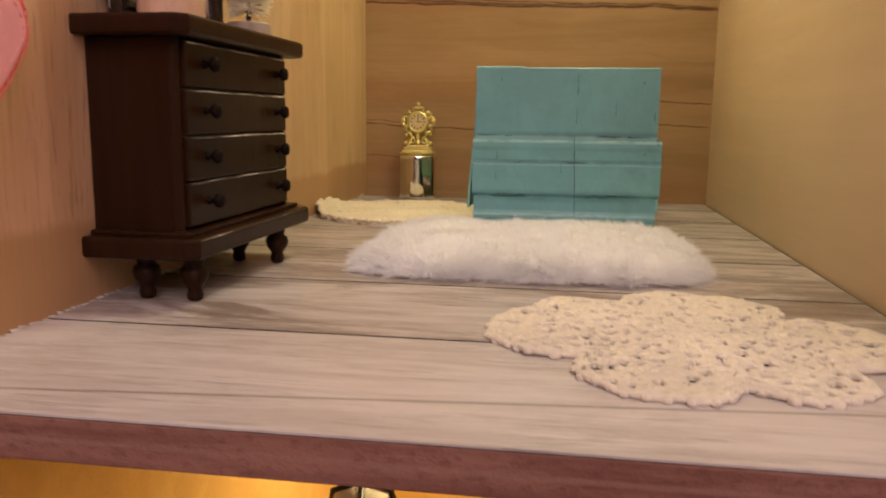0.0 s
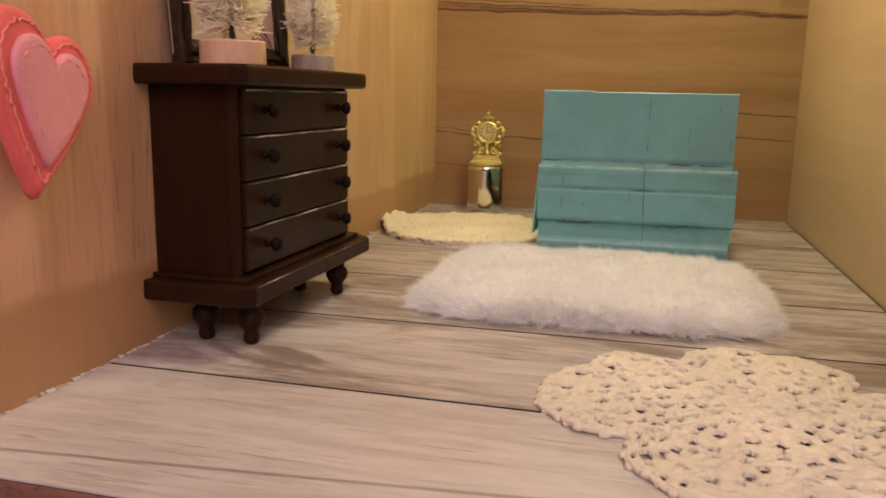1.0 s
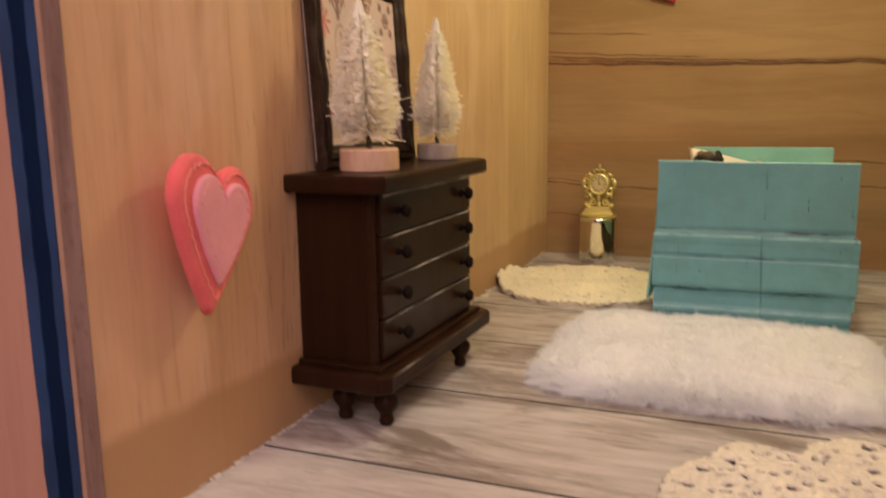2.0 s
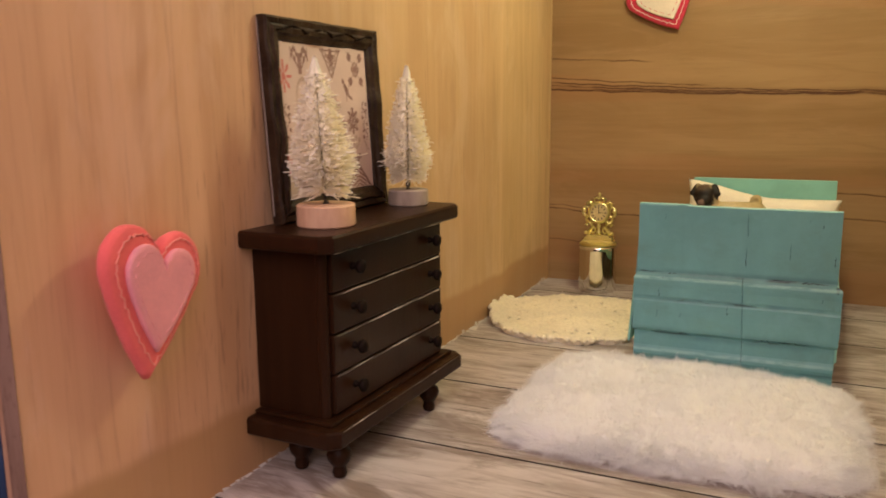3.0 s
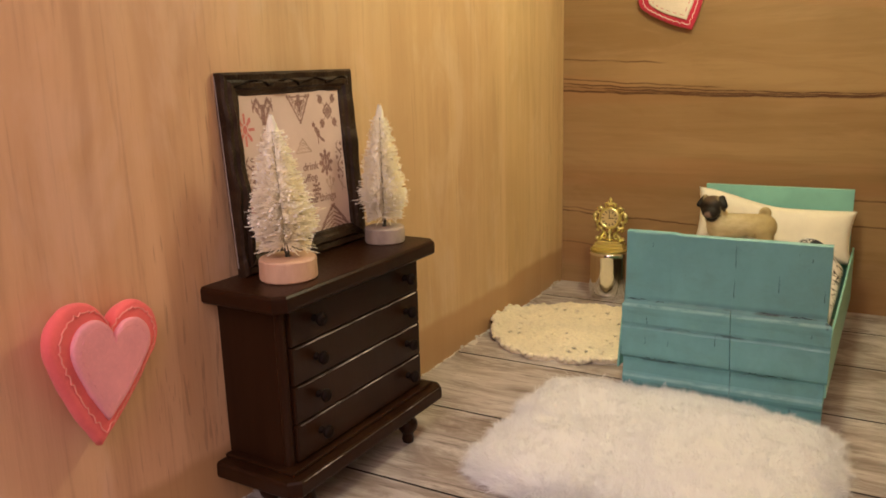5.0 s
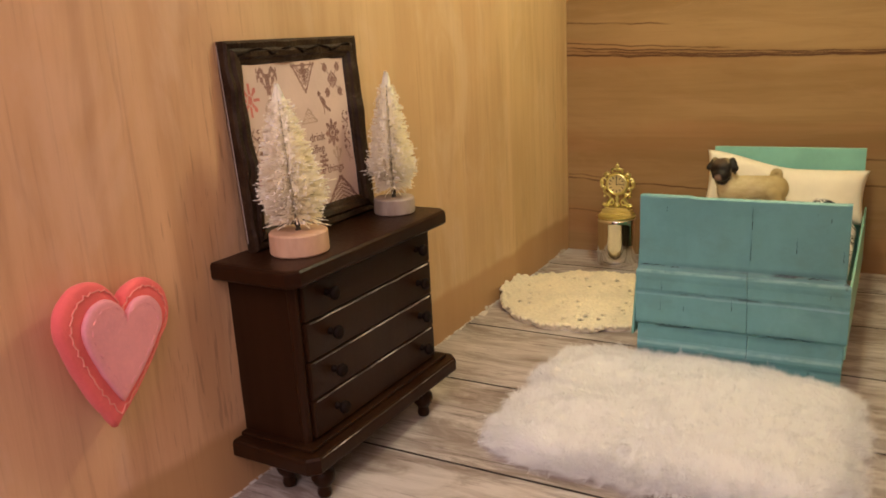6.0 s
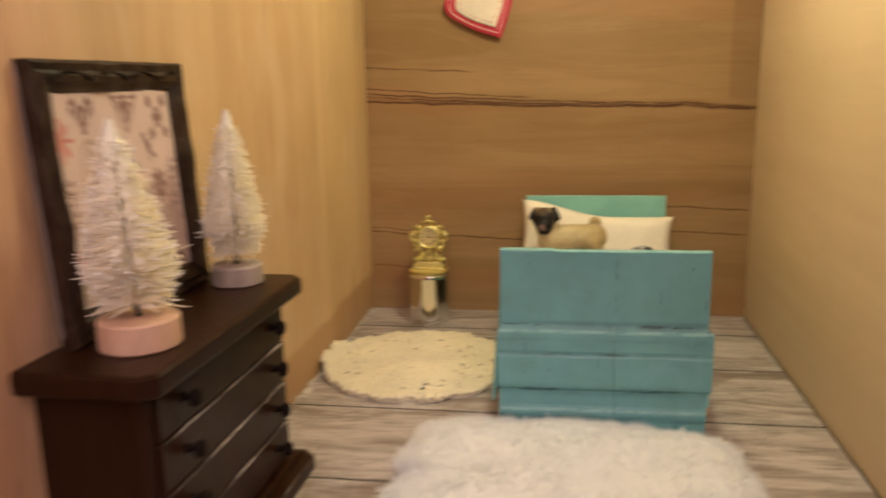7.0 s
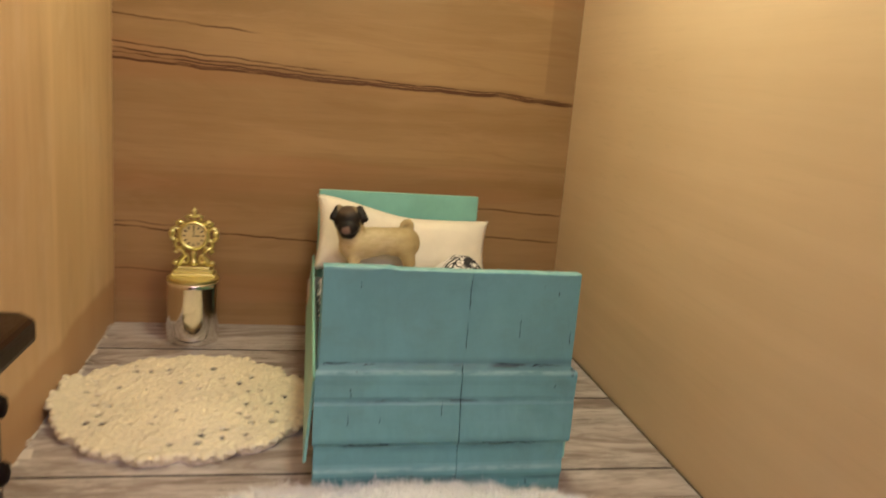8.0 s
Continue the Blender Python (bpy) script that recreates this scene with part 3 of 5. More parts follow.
# the torn white rim of the sheet where it meets the left wall
rng = random.Random(5)
rim_v, rim_f, y = [], [], Y0
while y < Y1 - 0.6:
    n = len(rim_v)
    step, out, up = rng.uniform(0.12, 0.5), rng.choice((0.02, 0.05, 0.10, 0.18)) * rng.uniform(0.5, 1.3), rng.uniform(0.01, 0.12)
    if y > 40:
        step, out, up = step * rng.uniform(1.0, 2.4), out * 2.2, up * rng.uniform(0.3, 3.0)
    rim_v += [(X0 + 0.004, y, up), (X0 + out, y + 0.1 * step, 0.012), (X0 + out * 0.7, y + step, 0.012), (X0 + 0.004, y + step, up * rng.uniform(0.3, 1))]
    rim_f.append((n, n + 1, n + 2, n + 3))
    y += step * rng.uniform(0.9, 1.25)
part("torn_rim", raw_mesh("torn_rim", rim_v, rim_f, PAPER_EDGE), None, floor, "torn white paper rim along the wall")

# storey below, seen under the floor's front edge
single("lower_wall_back", box(X0 - BOARD, X1 + BOARD, Y1, Y1 + BOARD, -30, -0.905), LOWER_WOOD, "golden plywood back wall of the storey below", "wall", "structure")
single("lower_wall_left", box(X0 - BOARD, X0, Y0, Y1 - 0.004, -30, -0.905), LOWER_WOOD, "golden plywood side wall of the storey below", "wall", "structure")
single("lower_wall_right", box(X1, X1 + BOARD, Y0, Y1 - 0.004, -30, -0.905), LOWER_WOOD, "golden plywood side wall of the storey below", "wall", "structure")
single("lower_floor", box(X0, X1, Y0, Y1 - 0.004, -30, -29.3), LOWER_WOOD, "golden plywood floor of the storey below", "floor", "structure")

# the house's open front beside the left wall: a panel with a navy stripe
panel = thing("house_front_panel", (0, -0.22, 0), 0, "pink-stained plywood front panel with a navy painted stripe", "panel", kind="structure")
g_, c_, t_ = plywood("rosy_plywood", "z", (0.56, 0.29, 0.205), (0.47, 0.235, 0.16), 0.5)
part("board", box(-30, X0 - BOARD - 0.05, Y0 + 0.25, Y0 + 0.45, -30, TOP, 0.02), g_.finish(c_, 0.55, t_, 0.01), panel)
part("dark_slot", box(-13.2, -12.5, Y0 + 0.236, Y0 + 0.247, -30, TOP), SLOT, panel, "blackish navy slot between the painted strips")


def ragged_strip(x0, x1, depth, mat, label, seed, rough=0.05):
    """A long upright strip of hand-laid paint with wavering edges."""
    v, f, n = [], [], 160
    for k in range(n + 1):
        z = -30 + (TOP + 30) * k / n
        a = x0 + rough * noise.noise((z * 0.8, seed, 0)) + 0.5 * rough * noise.noise((z * 3.1, seed, 2))
        b = x1 + rough * noise.noise((z * 0.9, seed, 5)) + 0.5 * rough * noise.noise((z * 2.7, seed, 7))
        v += [(a, Y0 + 0.246, z), (a, Y0 + 0.246 - depth, z), (b, Y0 + 0.246 - depth, z), (b, Y0 + 0.246, z)]
    for k in range(n):
        m = 4 * k
        f += [(m + q, m + q + 1, m + q + 5, m + q + 4) for q in range(3)]
    f += [(0, 3, 2, 1), (4 * n, 4 * n + 1, 4 * n + 2, 4 * n + 3)]
    return part("stripe", raw_mesh("stripe", v, f, mat), None, panel, label)


ragged_strip(-13.48, -13.10, 0.05, NAVY, "navy blue painted strip", 1)
ragged_strip(-12.62, -12.36, 0.05, NAVY, "navy blue painted strip", 9)
part("bare_strip", box(-12.355, -12.205, Y0 + 0.21, Y0 + 0.245, -30, TOP, 0.02), BARE_STRIP, panel, "bare wood strip beside the paint")

# what closes the space round the house
single("room_floor", box(-46, 46, -90, 66, -42, -40), ROOM_PAINT, "plain rosy beige surface on which the dollhouse stands", "floor", "structure")
single("room_ceiling", box(-46, 46, -90, 66, 92, 94), ROOM_PAINT, "plain rosy beige ceiling of the surrounding room", "ceiling", "structure")
single("room_wall_front", box(-46, 46, -92, -90, -40, 92), ROOM_PAINT, "plain rosy beige wall of the surrounding room", "wall", "structure")
single("room_wall_behind", box(-46, 46, 66, 68, -40, 92), ROOM_PAINT, "plain rosy beige wall of the surrounding room", "wall", "structure")
single("room_wall_west", box(-48, -46, -90, 66, -40, 92), ROOM_PAINT, "plain rosy beige wall of the surrounding room", "wall", "structure")
single("room_wall_east", box(46, 48, -90, 66, -40, 92), ROOM_PAINT, "plain rosy beige wall of the surrounding room", "wall", "structure")
single("house_base", box(X0 - BOARD, X1 + BOARD, Y0, Y1 + BOARD, -40, -30.004), LOWER_WOOD, "plain plywood base under the dollhouse", "base", "structure")


# ---- chest of drawers ----
def knob_mesh():
    turn = Matrix.Rotation(math.pi / 2, 4, "Y")
    return as_mesh("knob", lathe([(0.13, 0), (0.13, 0.06), (0.085, 0.12), (0.09, 0.2), (0.2, 0.27), (0.235, 0.36), (0.2, 0.45), (0.1, 0.49)], 16, tilt=turn), KNOB, True)


def foot_mesh():
    return as_mesh("foot", lathe([(0.12, 0), (0.22, 0.06), (0.25, 0.2), (0.21, 0.38), (0.27, 0.48), (0.37, 0.62), (0.42, 0.8), (0.38, 0.98), (0.26, 1.08), (0.30, 1.16), (0.30, 1.36)], 18), WALNUT, True)


def slab(bm_depth, length, z0, z1, cut):
    """A moulded board: chamfered front corners and a rounded nose on the free edges."""
    d, h = bm_depth, length / 2
    out = [(0, -h), (d - cut, -h), (d, -h + cut), (d, h - cut), (d - cut, h), (0, h)]
    bm = prism(out, z0, z1)
    edges = [e for e in bm.edges if abs(e.verts[0].co.z - e.verts[1].co.z) < 1e-6]
    bmesh.ops.bevel(bm, geom=edges, offset=0.17, segments=3, affect="EDGES", profile=0.6)
    return bm


def chest_of_drawers(at, turn):
    """Local x points to the front, y along the chest, origin at the middle of its back, on the floor."""
    chest = thing("chest_of_drawers", at, turn, "dark walnut miniature chest with four drawers and turned feet", "chest of drawers")
    part("top", slab(3.50, 9.45, 7.62, 8.2, 0.35), WALNUT, chest, "moulded dark top board")
    part("base_board", slab(3.60, 9.55, 1.36, 1.98, 0.35), WALNUT, chest, "moulded dark base board")
    part("base_moulding", box(0.1, 3.2, -4.35, 4.35, 1.975, 2.12, 0.05), WALNUT, chest)
    part("carcass", box(0.06, 2.72, -4.05, 4.05, 2.1, 7.62, 0.03), WALNUT, chest)
    for y in (-4.03, 4.03):
        part("corner_post", lathe([(0.2, 2.1), (0.2, 7.62)], 16, at=(2.66, y - math.copysign(0.14, y), 0)), WALNUT, chest)
    knob, foot = knob_mesh(), foot_mesh()
    z = 2.18
    for k in range(4):
        h = (7.56 - 2.18) / 4
        drawer = part("drawer", box(2.5, 2.98, -3.78, 3.84, z + 0.03, z + h - 0.03, 0.05), WALNUT, chest)
        part("rubbed_edge", box(2.968, 2.992, -3.6, 3.66, z + h - 0.095, z + h - 0.035, 0.008, 1), RUBBED, drawer, "pale rubbed upper drawer edge")
        for y in (-2.62, 2.86):
            part("knob", knob, None, drawer, at=(2.97, y, z + h / 2 + 0.05))
        z += h
    part("rubbed_edge", box(3.545, 3.585, -4.3, 4.3, 1.86, 1.93, 0.01, 1), RUBBED, chest, "pale rubbed front edge of the base")
    for x in (1.42, 2.95):
        for y in (-3.65, 2.75):
            part("foot", foot, None, chest, at=(x, y, 0))
    return chest


chest_of_drawers((-11.66, 26.95, 0), -1.6)


# ---- picture frame leaning on the wall ----
def rosette(u, w):
    r, a = math.hypot(u, w), math.atan2(w, u)
    return r < 0.2 or 0.28 < r < 0.52 + 0.46 * abs(math.cos(4 * a)) and not 0.6 < r < 0.66


def wedge(u, w):
    d = (w + 1) / 2 - abs(u)
    return 0 < d < 0.13 or 0.22 < d < 0.42 and (u * 9 + w * 9) % 2 < 1.2 or 0.8 < w < 0.94 or d > 0.42 and (abs(u) < 0.12 or abs(abs(u) - 0.3) + abs(w - 0.45) < 0.26)


def crown(u, w):
    a = abs(u)
    return abs(w - 0.85 + 1.6 * abs(a - 0.55)) < 0.24 or a < 0.17 and w < 0.5 or abs(w + 0.9 - a * 1.7) < 0.15 or math.hypot(a - 0.55, w - 0.1) < 0.2


def diamonds(u, w):
    a, b = abs(u), abs(w)
    return a + b < 0.28 or 0.36 < a + b < 0.56 or abs(a - 0.7) + abs(b - 0.7) < 0.34 and a * b > 0.3 or abs(a - b) < 0.06 and a + b > 0.5


def bird(u, w):
    return (math.hypot((u + w * 0.5) * 1.5, w - 0.05) < 0.5) or math.hypot(u + 0.5, w - 0.72) < 0.24 or (abs(u - 0.55) < 0.4 and abs(w + 0.55 + (u - 0.5) * 0.5) < 0.15) or abs(u) < 0.07 and w < -0.3


def vine(u, w):
    s = 0.5 * math.sin(w * 6.3)
    return abs(u - s) < 0.17 or math.hypot(u + 0.55 * math.copysign(1, math.sin(w * 6.3)), (w * 3 + 6) % 1 - 0.5) < 0.3


def sprig(u, w):
    a = abs(u)
    return a < 0.08 and w < 0.5 or abs(a - (w + 0.5) * 0.7) < 0.12 and -0.5 < w < 0.4 or math.hypot(a - 0.62, w - 0.55) < 0.24 or math.hypot(u, w - 0.75) < 0.24


def hill(u, w):
    a, k = abs(u), (1 - w) / 2
    return a < k and ((a * 5 + w * 5) % 1.6 < 0.75) or abs(a - k) < 0.09 or w < -0.9


def arch(u, w):
    r = math.hypot(u, max(0.0, w) * 1.0)
    return 0.8 < r < 1.0 and w > -1 or abs(u) < 0.08 and w < 0.4 or math.hypot(u, w - 0.4) < 0.2 or abs(abs(u) - 0.3 + w * 0.2) < 0.08 and w < 0.1


def star(u, w):
    r, a = math.hypot(u, w), math.atan2(w, u)
    return r < 0.22 or 0.32 < r < 0.62 + 0.36 * math.cos(8 * a)


def motif(shape, wide, tall, mat):
    """Cross-stitch cells as thin raised squares where the shape says so, on the y-z plane."""
    cell = 0.05
    nx, nz = max(5, round(wide / cell)), max(5, round(tall / cell))
    v, f = [], []
    for r in range(nz):
        for c in range(nx):
            if not shape((c + 0.5) / nx * 2 - 1, 1 - (r + 0.5) / nz * 2):
                continue
            y, z, n, s = (c - nx / 2) * cell, (nz / 2 - r) * cell, len(v), cell * 0.96
            v += [(0.012, y, z - s), (0.012, y + s, z - s), (0.012, y + s, z), (0.012, y, z)]
            f.append((n, n + 1, n + 2, n + 3))
    return raw_mesh("motif", v, f, mat)


def lettering(words, size, mat):
    curve = bpy.data.curves.new("lettering", "FONT")
    curve.body, curve.size, curve.extrude, curve.offset = words, size * CM, 0.00002, 0.00004
    curve.materials.append(mat)
    return curve


def picture_frame(at, tilt, turn):
    """Local x out of the wall, y along it, z up; the lower edge lies on the x = 0 line."""
    pic = thing("picture_frame", at, turn, "carved dark wood frame holding a pink cross-stitch sampler print", "picture frame")
    pic.matrix_world = pose(at[0] * CM, at[1] * CM, at[2] * CM, 0, -tilt, turn)
    W, H, B = 6.95, 6.75, 0.78
    part("backing_board", box(-0.29, -0.14, -W / 2 + 0.2, W / 2 - 0.2, 0.2, H - 0.2), KNOB, pic)
    part("print", box(-0.14, -0.11, -W / 2 + 0.5, W / 2 - 0.5, 0.5, H - 0.5), PAPER, pic, "blush pink sampler print with brown motifs")
    sheet = pic.children[-1]

    def rail(length, name, place):
        prof = [(-0.3, 0.0), (0.02, 0.0), (0.10, 0.08), (0.06, 0.26), (0.14, 0.36), (0.12, 0.52), (0.02, 0.60), (-0.02, B - 0.06), (-0.10, B), (-0.3, B)]
        bm = bmesh.new()
        n = 40
        rings = []
        for k in range(n + 1):
            u = k / n
            ring = []
            for px, py in prof:
                s = -length / 2 + py + u * (length - 2 * py)
                wob = (0.15 if py < 0.5 else 0.07) * noise.noise((s * 0.9, py * 1.4 + length, 3.0)) if px > -0.2 else 0
                ring.append(bm.verts.new((px + wob, s, py + 0.6 * wob * (0 < py < B))))
            rings.append(ring)
        for a, b in zip(rings, rings[1:]):
            for j in range(len(prof)):
                bm.faces.new((a[j], a[(j + 1) % len(prof)], b[(j + 1) % len(prof)], b[j]))
        bm.faces.new(rings[0][::-1])
        bm.faces.new(rings[-1])
        bmesh.ops.recalc_face_normals(bm, faces=bm.faces)
        return part(name, bm, CARVED, pic, at=place)

    rail(W, "rail", Matrix())
    top = rail(W, "rail", Matrix.Translation((0, 0, H)) @ Matrix.Rotation(math.pi, 4, "X"))
    rail(H, "rail", Matrix.Translation((0, -W / 2, H / 2)) @ Matrix.Rotation(-math.pi / 2, 4, "X"))
    rail(H, "rail", Matrix.Translation((0, W / 2, H / 2)) @ Matrix.Rotation(math.pi / 2, 4, "X"))
    wave = [(0.125 + 0.03 * math.sin(k * 0.9), -3.0 + 0.1 * k, 0.36 + 0.20 * abs((0.1 * k / 1.6 + 0.2) % 1.0 - 0.35) * 1.6 - 0.08) for k in range(61)]
    part("carved_groove", tube(wave, 0.045, 6, taper=lambda u: 0.7 + 0.5 * abs(math.sin(u * 23))), KNOB, top)
    part("card_edge", box(-0.26, -0.22, -W / 2 - 0.008, -W / 2 + 0.05, 0.3, H - 0.1), BACKING, pic, "pale strip along the back edge of the frame")
    for shape, wide, tall, mat, y, z in (
        (crown, 1.0, 0.95, PRINT_BROWN, -1.55, 5.42), (wedge, 1.3, 1.1, PRINT_BROWN, 0.35, 5.35), (diamonds, 1.05, 1.25, PRINT_BROWN, 1.95, 5.22),
        (star, 0.9, 1.2, PRINT_ROSE, -2.5, 4.85), (arch, 0.9, 1.3, PRINT_TAN, -1.45, 4.2), (bird, 0.75, 0.85, PRINT_BROWN, 1.25, 4.45),
        (hill, 0.9, 0.55, PRINT_TAN, 0.35, 4.05), (rosette, 0.85, 1.05, PRINT_BROWN, 1.55, 3.3), (vine, 0.5, 1.5, PRINT_BROWN, 2.4, 3.3),
        (vine, 0.5, 1.5, PRINT_BROWN, -2.5, 3.2), (sprig, 0.65, 0.75, PRINT_TAN, 1.7, 2.4), (rosette, 0.5, 0.7, PRINT_BROWN, 0.85, 2.35), (bird, 0.45, 0.5, PRINT_TAN, 2.4, 2.35),
        (hill, 1.75, 0.95, PRINT_BROWN, 1.7, 1.2), (diamonds, 0.8, 0.8, PRINT_ROSE, -2.4, 1.9), (hill, 0.9, 0.9, PRINT_BROWN, -0.4, 1.25), (star, 0.7, 0.7, PRINT_TAN, -1.6, 1.35), (crown, 0.8, 0.7, PRINT_TAN, -0.9, 2.4)):
        part("motif", motif(shape, wide, tall, mat), None, sheet, at=(-0.118, y, z))
    for words, y, z in (("drink", 0.2, 3.12), ("coffee", -0.05, 2.70), ("the things", 0.3, 1.88)):
        ob = new("lettering", lettering(words, 0.42, PRINT_BROWN))
        ob.parent = sheet
        ob.matrix_local = pose(-0.1045 * CM, y * CM, z * CM, 90, 0, 90)
    return pic


picture_frame((-10.98, 27.12, 8.22), 3.4, -1.2)


# ---- bottle-brush trees ----
def brush_tree(at, lean, height, widest, label, disc, disc_radius, disc_height, seed, stray):
    tree = thing("bottle_brush_tree", at, 0, label, "ornamental tree", "trees on the chest")
    rnd = np.random.RandomState(seed)
    part("base", lathe([(disc_radius - 0.04, 0), (disc_radius, 0.05), (disc_radius * 0.99, disc_height - 0.05), (disc_radius * 0.95, disc_height)], 36), disc, tree)
    lean_x, lean_y = lean
    foot, top = disc_height, height

    def core(z):
        u = (z - foot) / (top - foot)
        return np.array([lean_x * u, lean_y * u, z])

    def turned(a):
        """The angle from the side on which the bristles part."""
        return (a + 1.03 + math.pi) % (2 * math.pi) - math.pi

    def flat(a):
        return math.hypot(math.sin(turned(a)), 0.62 * math.cos(turned(a)))

    for turn in (0, math.pi):
        pts = [core(foot - 0.05 + (top - foot - 0.35) * k / 90) + 0.045 * np.array([math.cos(k * 0.75 + turn), math.sin(k * 0.75 + turn), 0]) for k in range(90)]
        part("wire", tube(pts, 0.055, 6), WIRE, tree, "dark twisted wire stem")
    # the dense heart of the brush
    v, f, rings, turns = [], [], 40, 60
    for j in range(rings + 1):
        u = j / rings
        z = foot + 0.5 + u * (top - foot - 0.55)
        for i in range(turns):
            a = 2 * math.pi * i / turns
            r = (0.72 * widest * (1 - u) ** 0.8 * (0.42 + 0.58 * min(1, u / 0.2)) + 0.05) * (1 + 0.10 * rnd.randn() + 0.06 * math.sin(z * 11 + 2 * math.sin(a * 3))) * flat(a)
            r *= 1 - 0.95 * min(1.0, (1 - u) / 0.2) * math.exp(-((turned(a) / 0.11) ** 2))
            v.append(core(z) + np.array([r * math.cos(a), r * math.sin(a), 0.05 * rnd.randn()]))
    for j in range(rings):
        for i in range(turns):
            p, q = j * turns + i, j * turns + (i + 1) % turns
            f.append((p, q, q + turns, p + turns))
    part("brush_core", raw_mesh("brush_core", v, f, BRUSH_CORE, True), None, tree)
    verts, faces, flakes = [], [], []

    def bristle(c, d, reach, w, curl):
        a = math.atan2(d[1], d[0])
        side, up = np.array([-math.sin(a), math.cos(a), 0.0]), np.array([0, 0, 1.0])
        mid, end, n = c + d * reach * 0.55 + curl * 0.3, c + d * reach + curl, len(verts)
        for p, k in ((c, 1.0), (mid, 1.0), (end, 0.75)):
            verts.extend([p - side * w * k, p + side * w * k, p + up * w * 1.7 * k])
        for q in (0, 3):
            faces.extend([(n + q, n + q + 1, n + q + 4, n + q + 3), (n + q + 1, n + q + 2, n + q + 5, n + q + 4), (n + q + 2, n + q, n + q + 3, n + q + 5)])
        faces.append((n + 6, n + 7, n + 8))
        return end

    count = 3600
    low = foot + 0.46
    for k in range(count):
        u = 1 - math.sqrt(1 - (k + rnd.rand()) / count * 0.985)
        u += 0.010 * math.sin(u * 150)
        z = low + u * (top - low)
        a = k * 2.39996 + rnd.randn() * 0.25
        if u < 0.9 and abs(turned(a)) < 0.07 + 0.05 * rnd.rand() and math.sin(z * 17 + seed) < 0.35:
            continue
        reach = (widest * (1 - u) ** 0.80 * (0.55 + 0.45 * min(1, (u + 0.02) / 0.16)) + 0.10) * rnd.uniform(0.84, 1.08) * flat(a)
        if rnd.rand() < 0.05:
            reach *= rnd.uniform(1.05, 1.22)
        rise = rnd.uniform(-0.12, 0.30) - (0.5 * rnd.rand() if u < 0.04 else 0)
        end = bristle(core(z), np.array([math.cos(a), math.sin(a), rise]), reach, rnd.uniform(0.011, 0.019), rnd.randn(3) * 0.045)
        if rnd.rand() < 0.22 + 0.5 * (u > 0.9):
            flakes.append(end)
    # loose bristles that hang out below
    for k in range(stray):
        a = rnd.rand() * 2 * math.pi
        bristle(core(low + rnd.uniform(-0.15, 0.25)), np.array([math.cos(a), math.sin(a), rnd.uniform(-0.5, 0.05)]), widest * rnd.uniform(0.5, 0.95), rnd.uniform(0.014, 0.024), rnd.randn(3) * 0.09)
    fv, ff = [], []
    for p in flakes:
        n, r = len(fv), rnd.uniform(0.022, 0.05)
        fv.extend([p + r * rnd.uniform(0.6, 1.3) * np.array(q) for q in ((1, 0, 0), (-1, 0, 0), (0, 1, 0), (0, -1, 0), (0, 0, 1), (0, 0, -0.8))])
        ff.extend([(n + i, n + j, n + k) if (i + j // 2 + k) % 2 else (n + j, n + i, n + k) for i in (0, 1) for j in (2, 3) for k in (4, 5)])
    tagged(part("frosting", raw_mesh("frosting", fv, ff, FROST), None, tree, "white frosting on the bristle tips"), kind="stuff")
    tagged(part("bristles", raw_mesh("bristles", verts, faces, BRISTLE), None, tree, "cream frosted bristles"), kind="stuff")
    return tree


brush_tree((-9.75, 24.35, 8.2), (-0.2, -0.1), 5.42, 1.14, "cream bottle-brush tree on a pale round wooden base", DISC_PALE, 0.97, 0.72, 3, 34)
brush_tree((-9.78, 30.3, 8.2), (0.0, 0.0), 5.4, 0.95, "slim cream bottle-brush tree on a greyish round wooden base", DISC_GREY, 0.80, 0.62, 8, 5)


# ---- felt hearts on the walls ----
def heart_outline(width, height, n=64):
    """Two round lobes and straight, slightly full sides down to a sharp tip; clockwise from the notch."""
    r = 0.2525
    cx, cy, tip = 0.5 - r, 0.38 - r, -0.62
    off = math.acos(r / math.hypot(cx, cy - tip))
    start, end = math.acos(-cx / r), math.atan2(tip - cy, -cx) + off
    end = end - 2 * math.pi if end > start else end
    half = []
    for k in range(n // 2):
        u = k / (n // 2)
        if u < 0.62:
            a = start + (end - start) * u / 0.62
            half.append((cx + r * math.cos(a), cy + r * math.sin(a)))
        else:
            w = (u - 0.62) / 0.38
            ex, ey = cx + r * math.cos(end), cy + r * math.sin(end)
            half.append((ex * (1 - w) + 0.035 * math.sin(math.pi * w), ey + (tip - ey) * w))
    pts = half + [(0.0, tip)] + [(-x, y) for x, y in half[:0:-1]]
    return [(x * width, y * height) for x, y in pts]


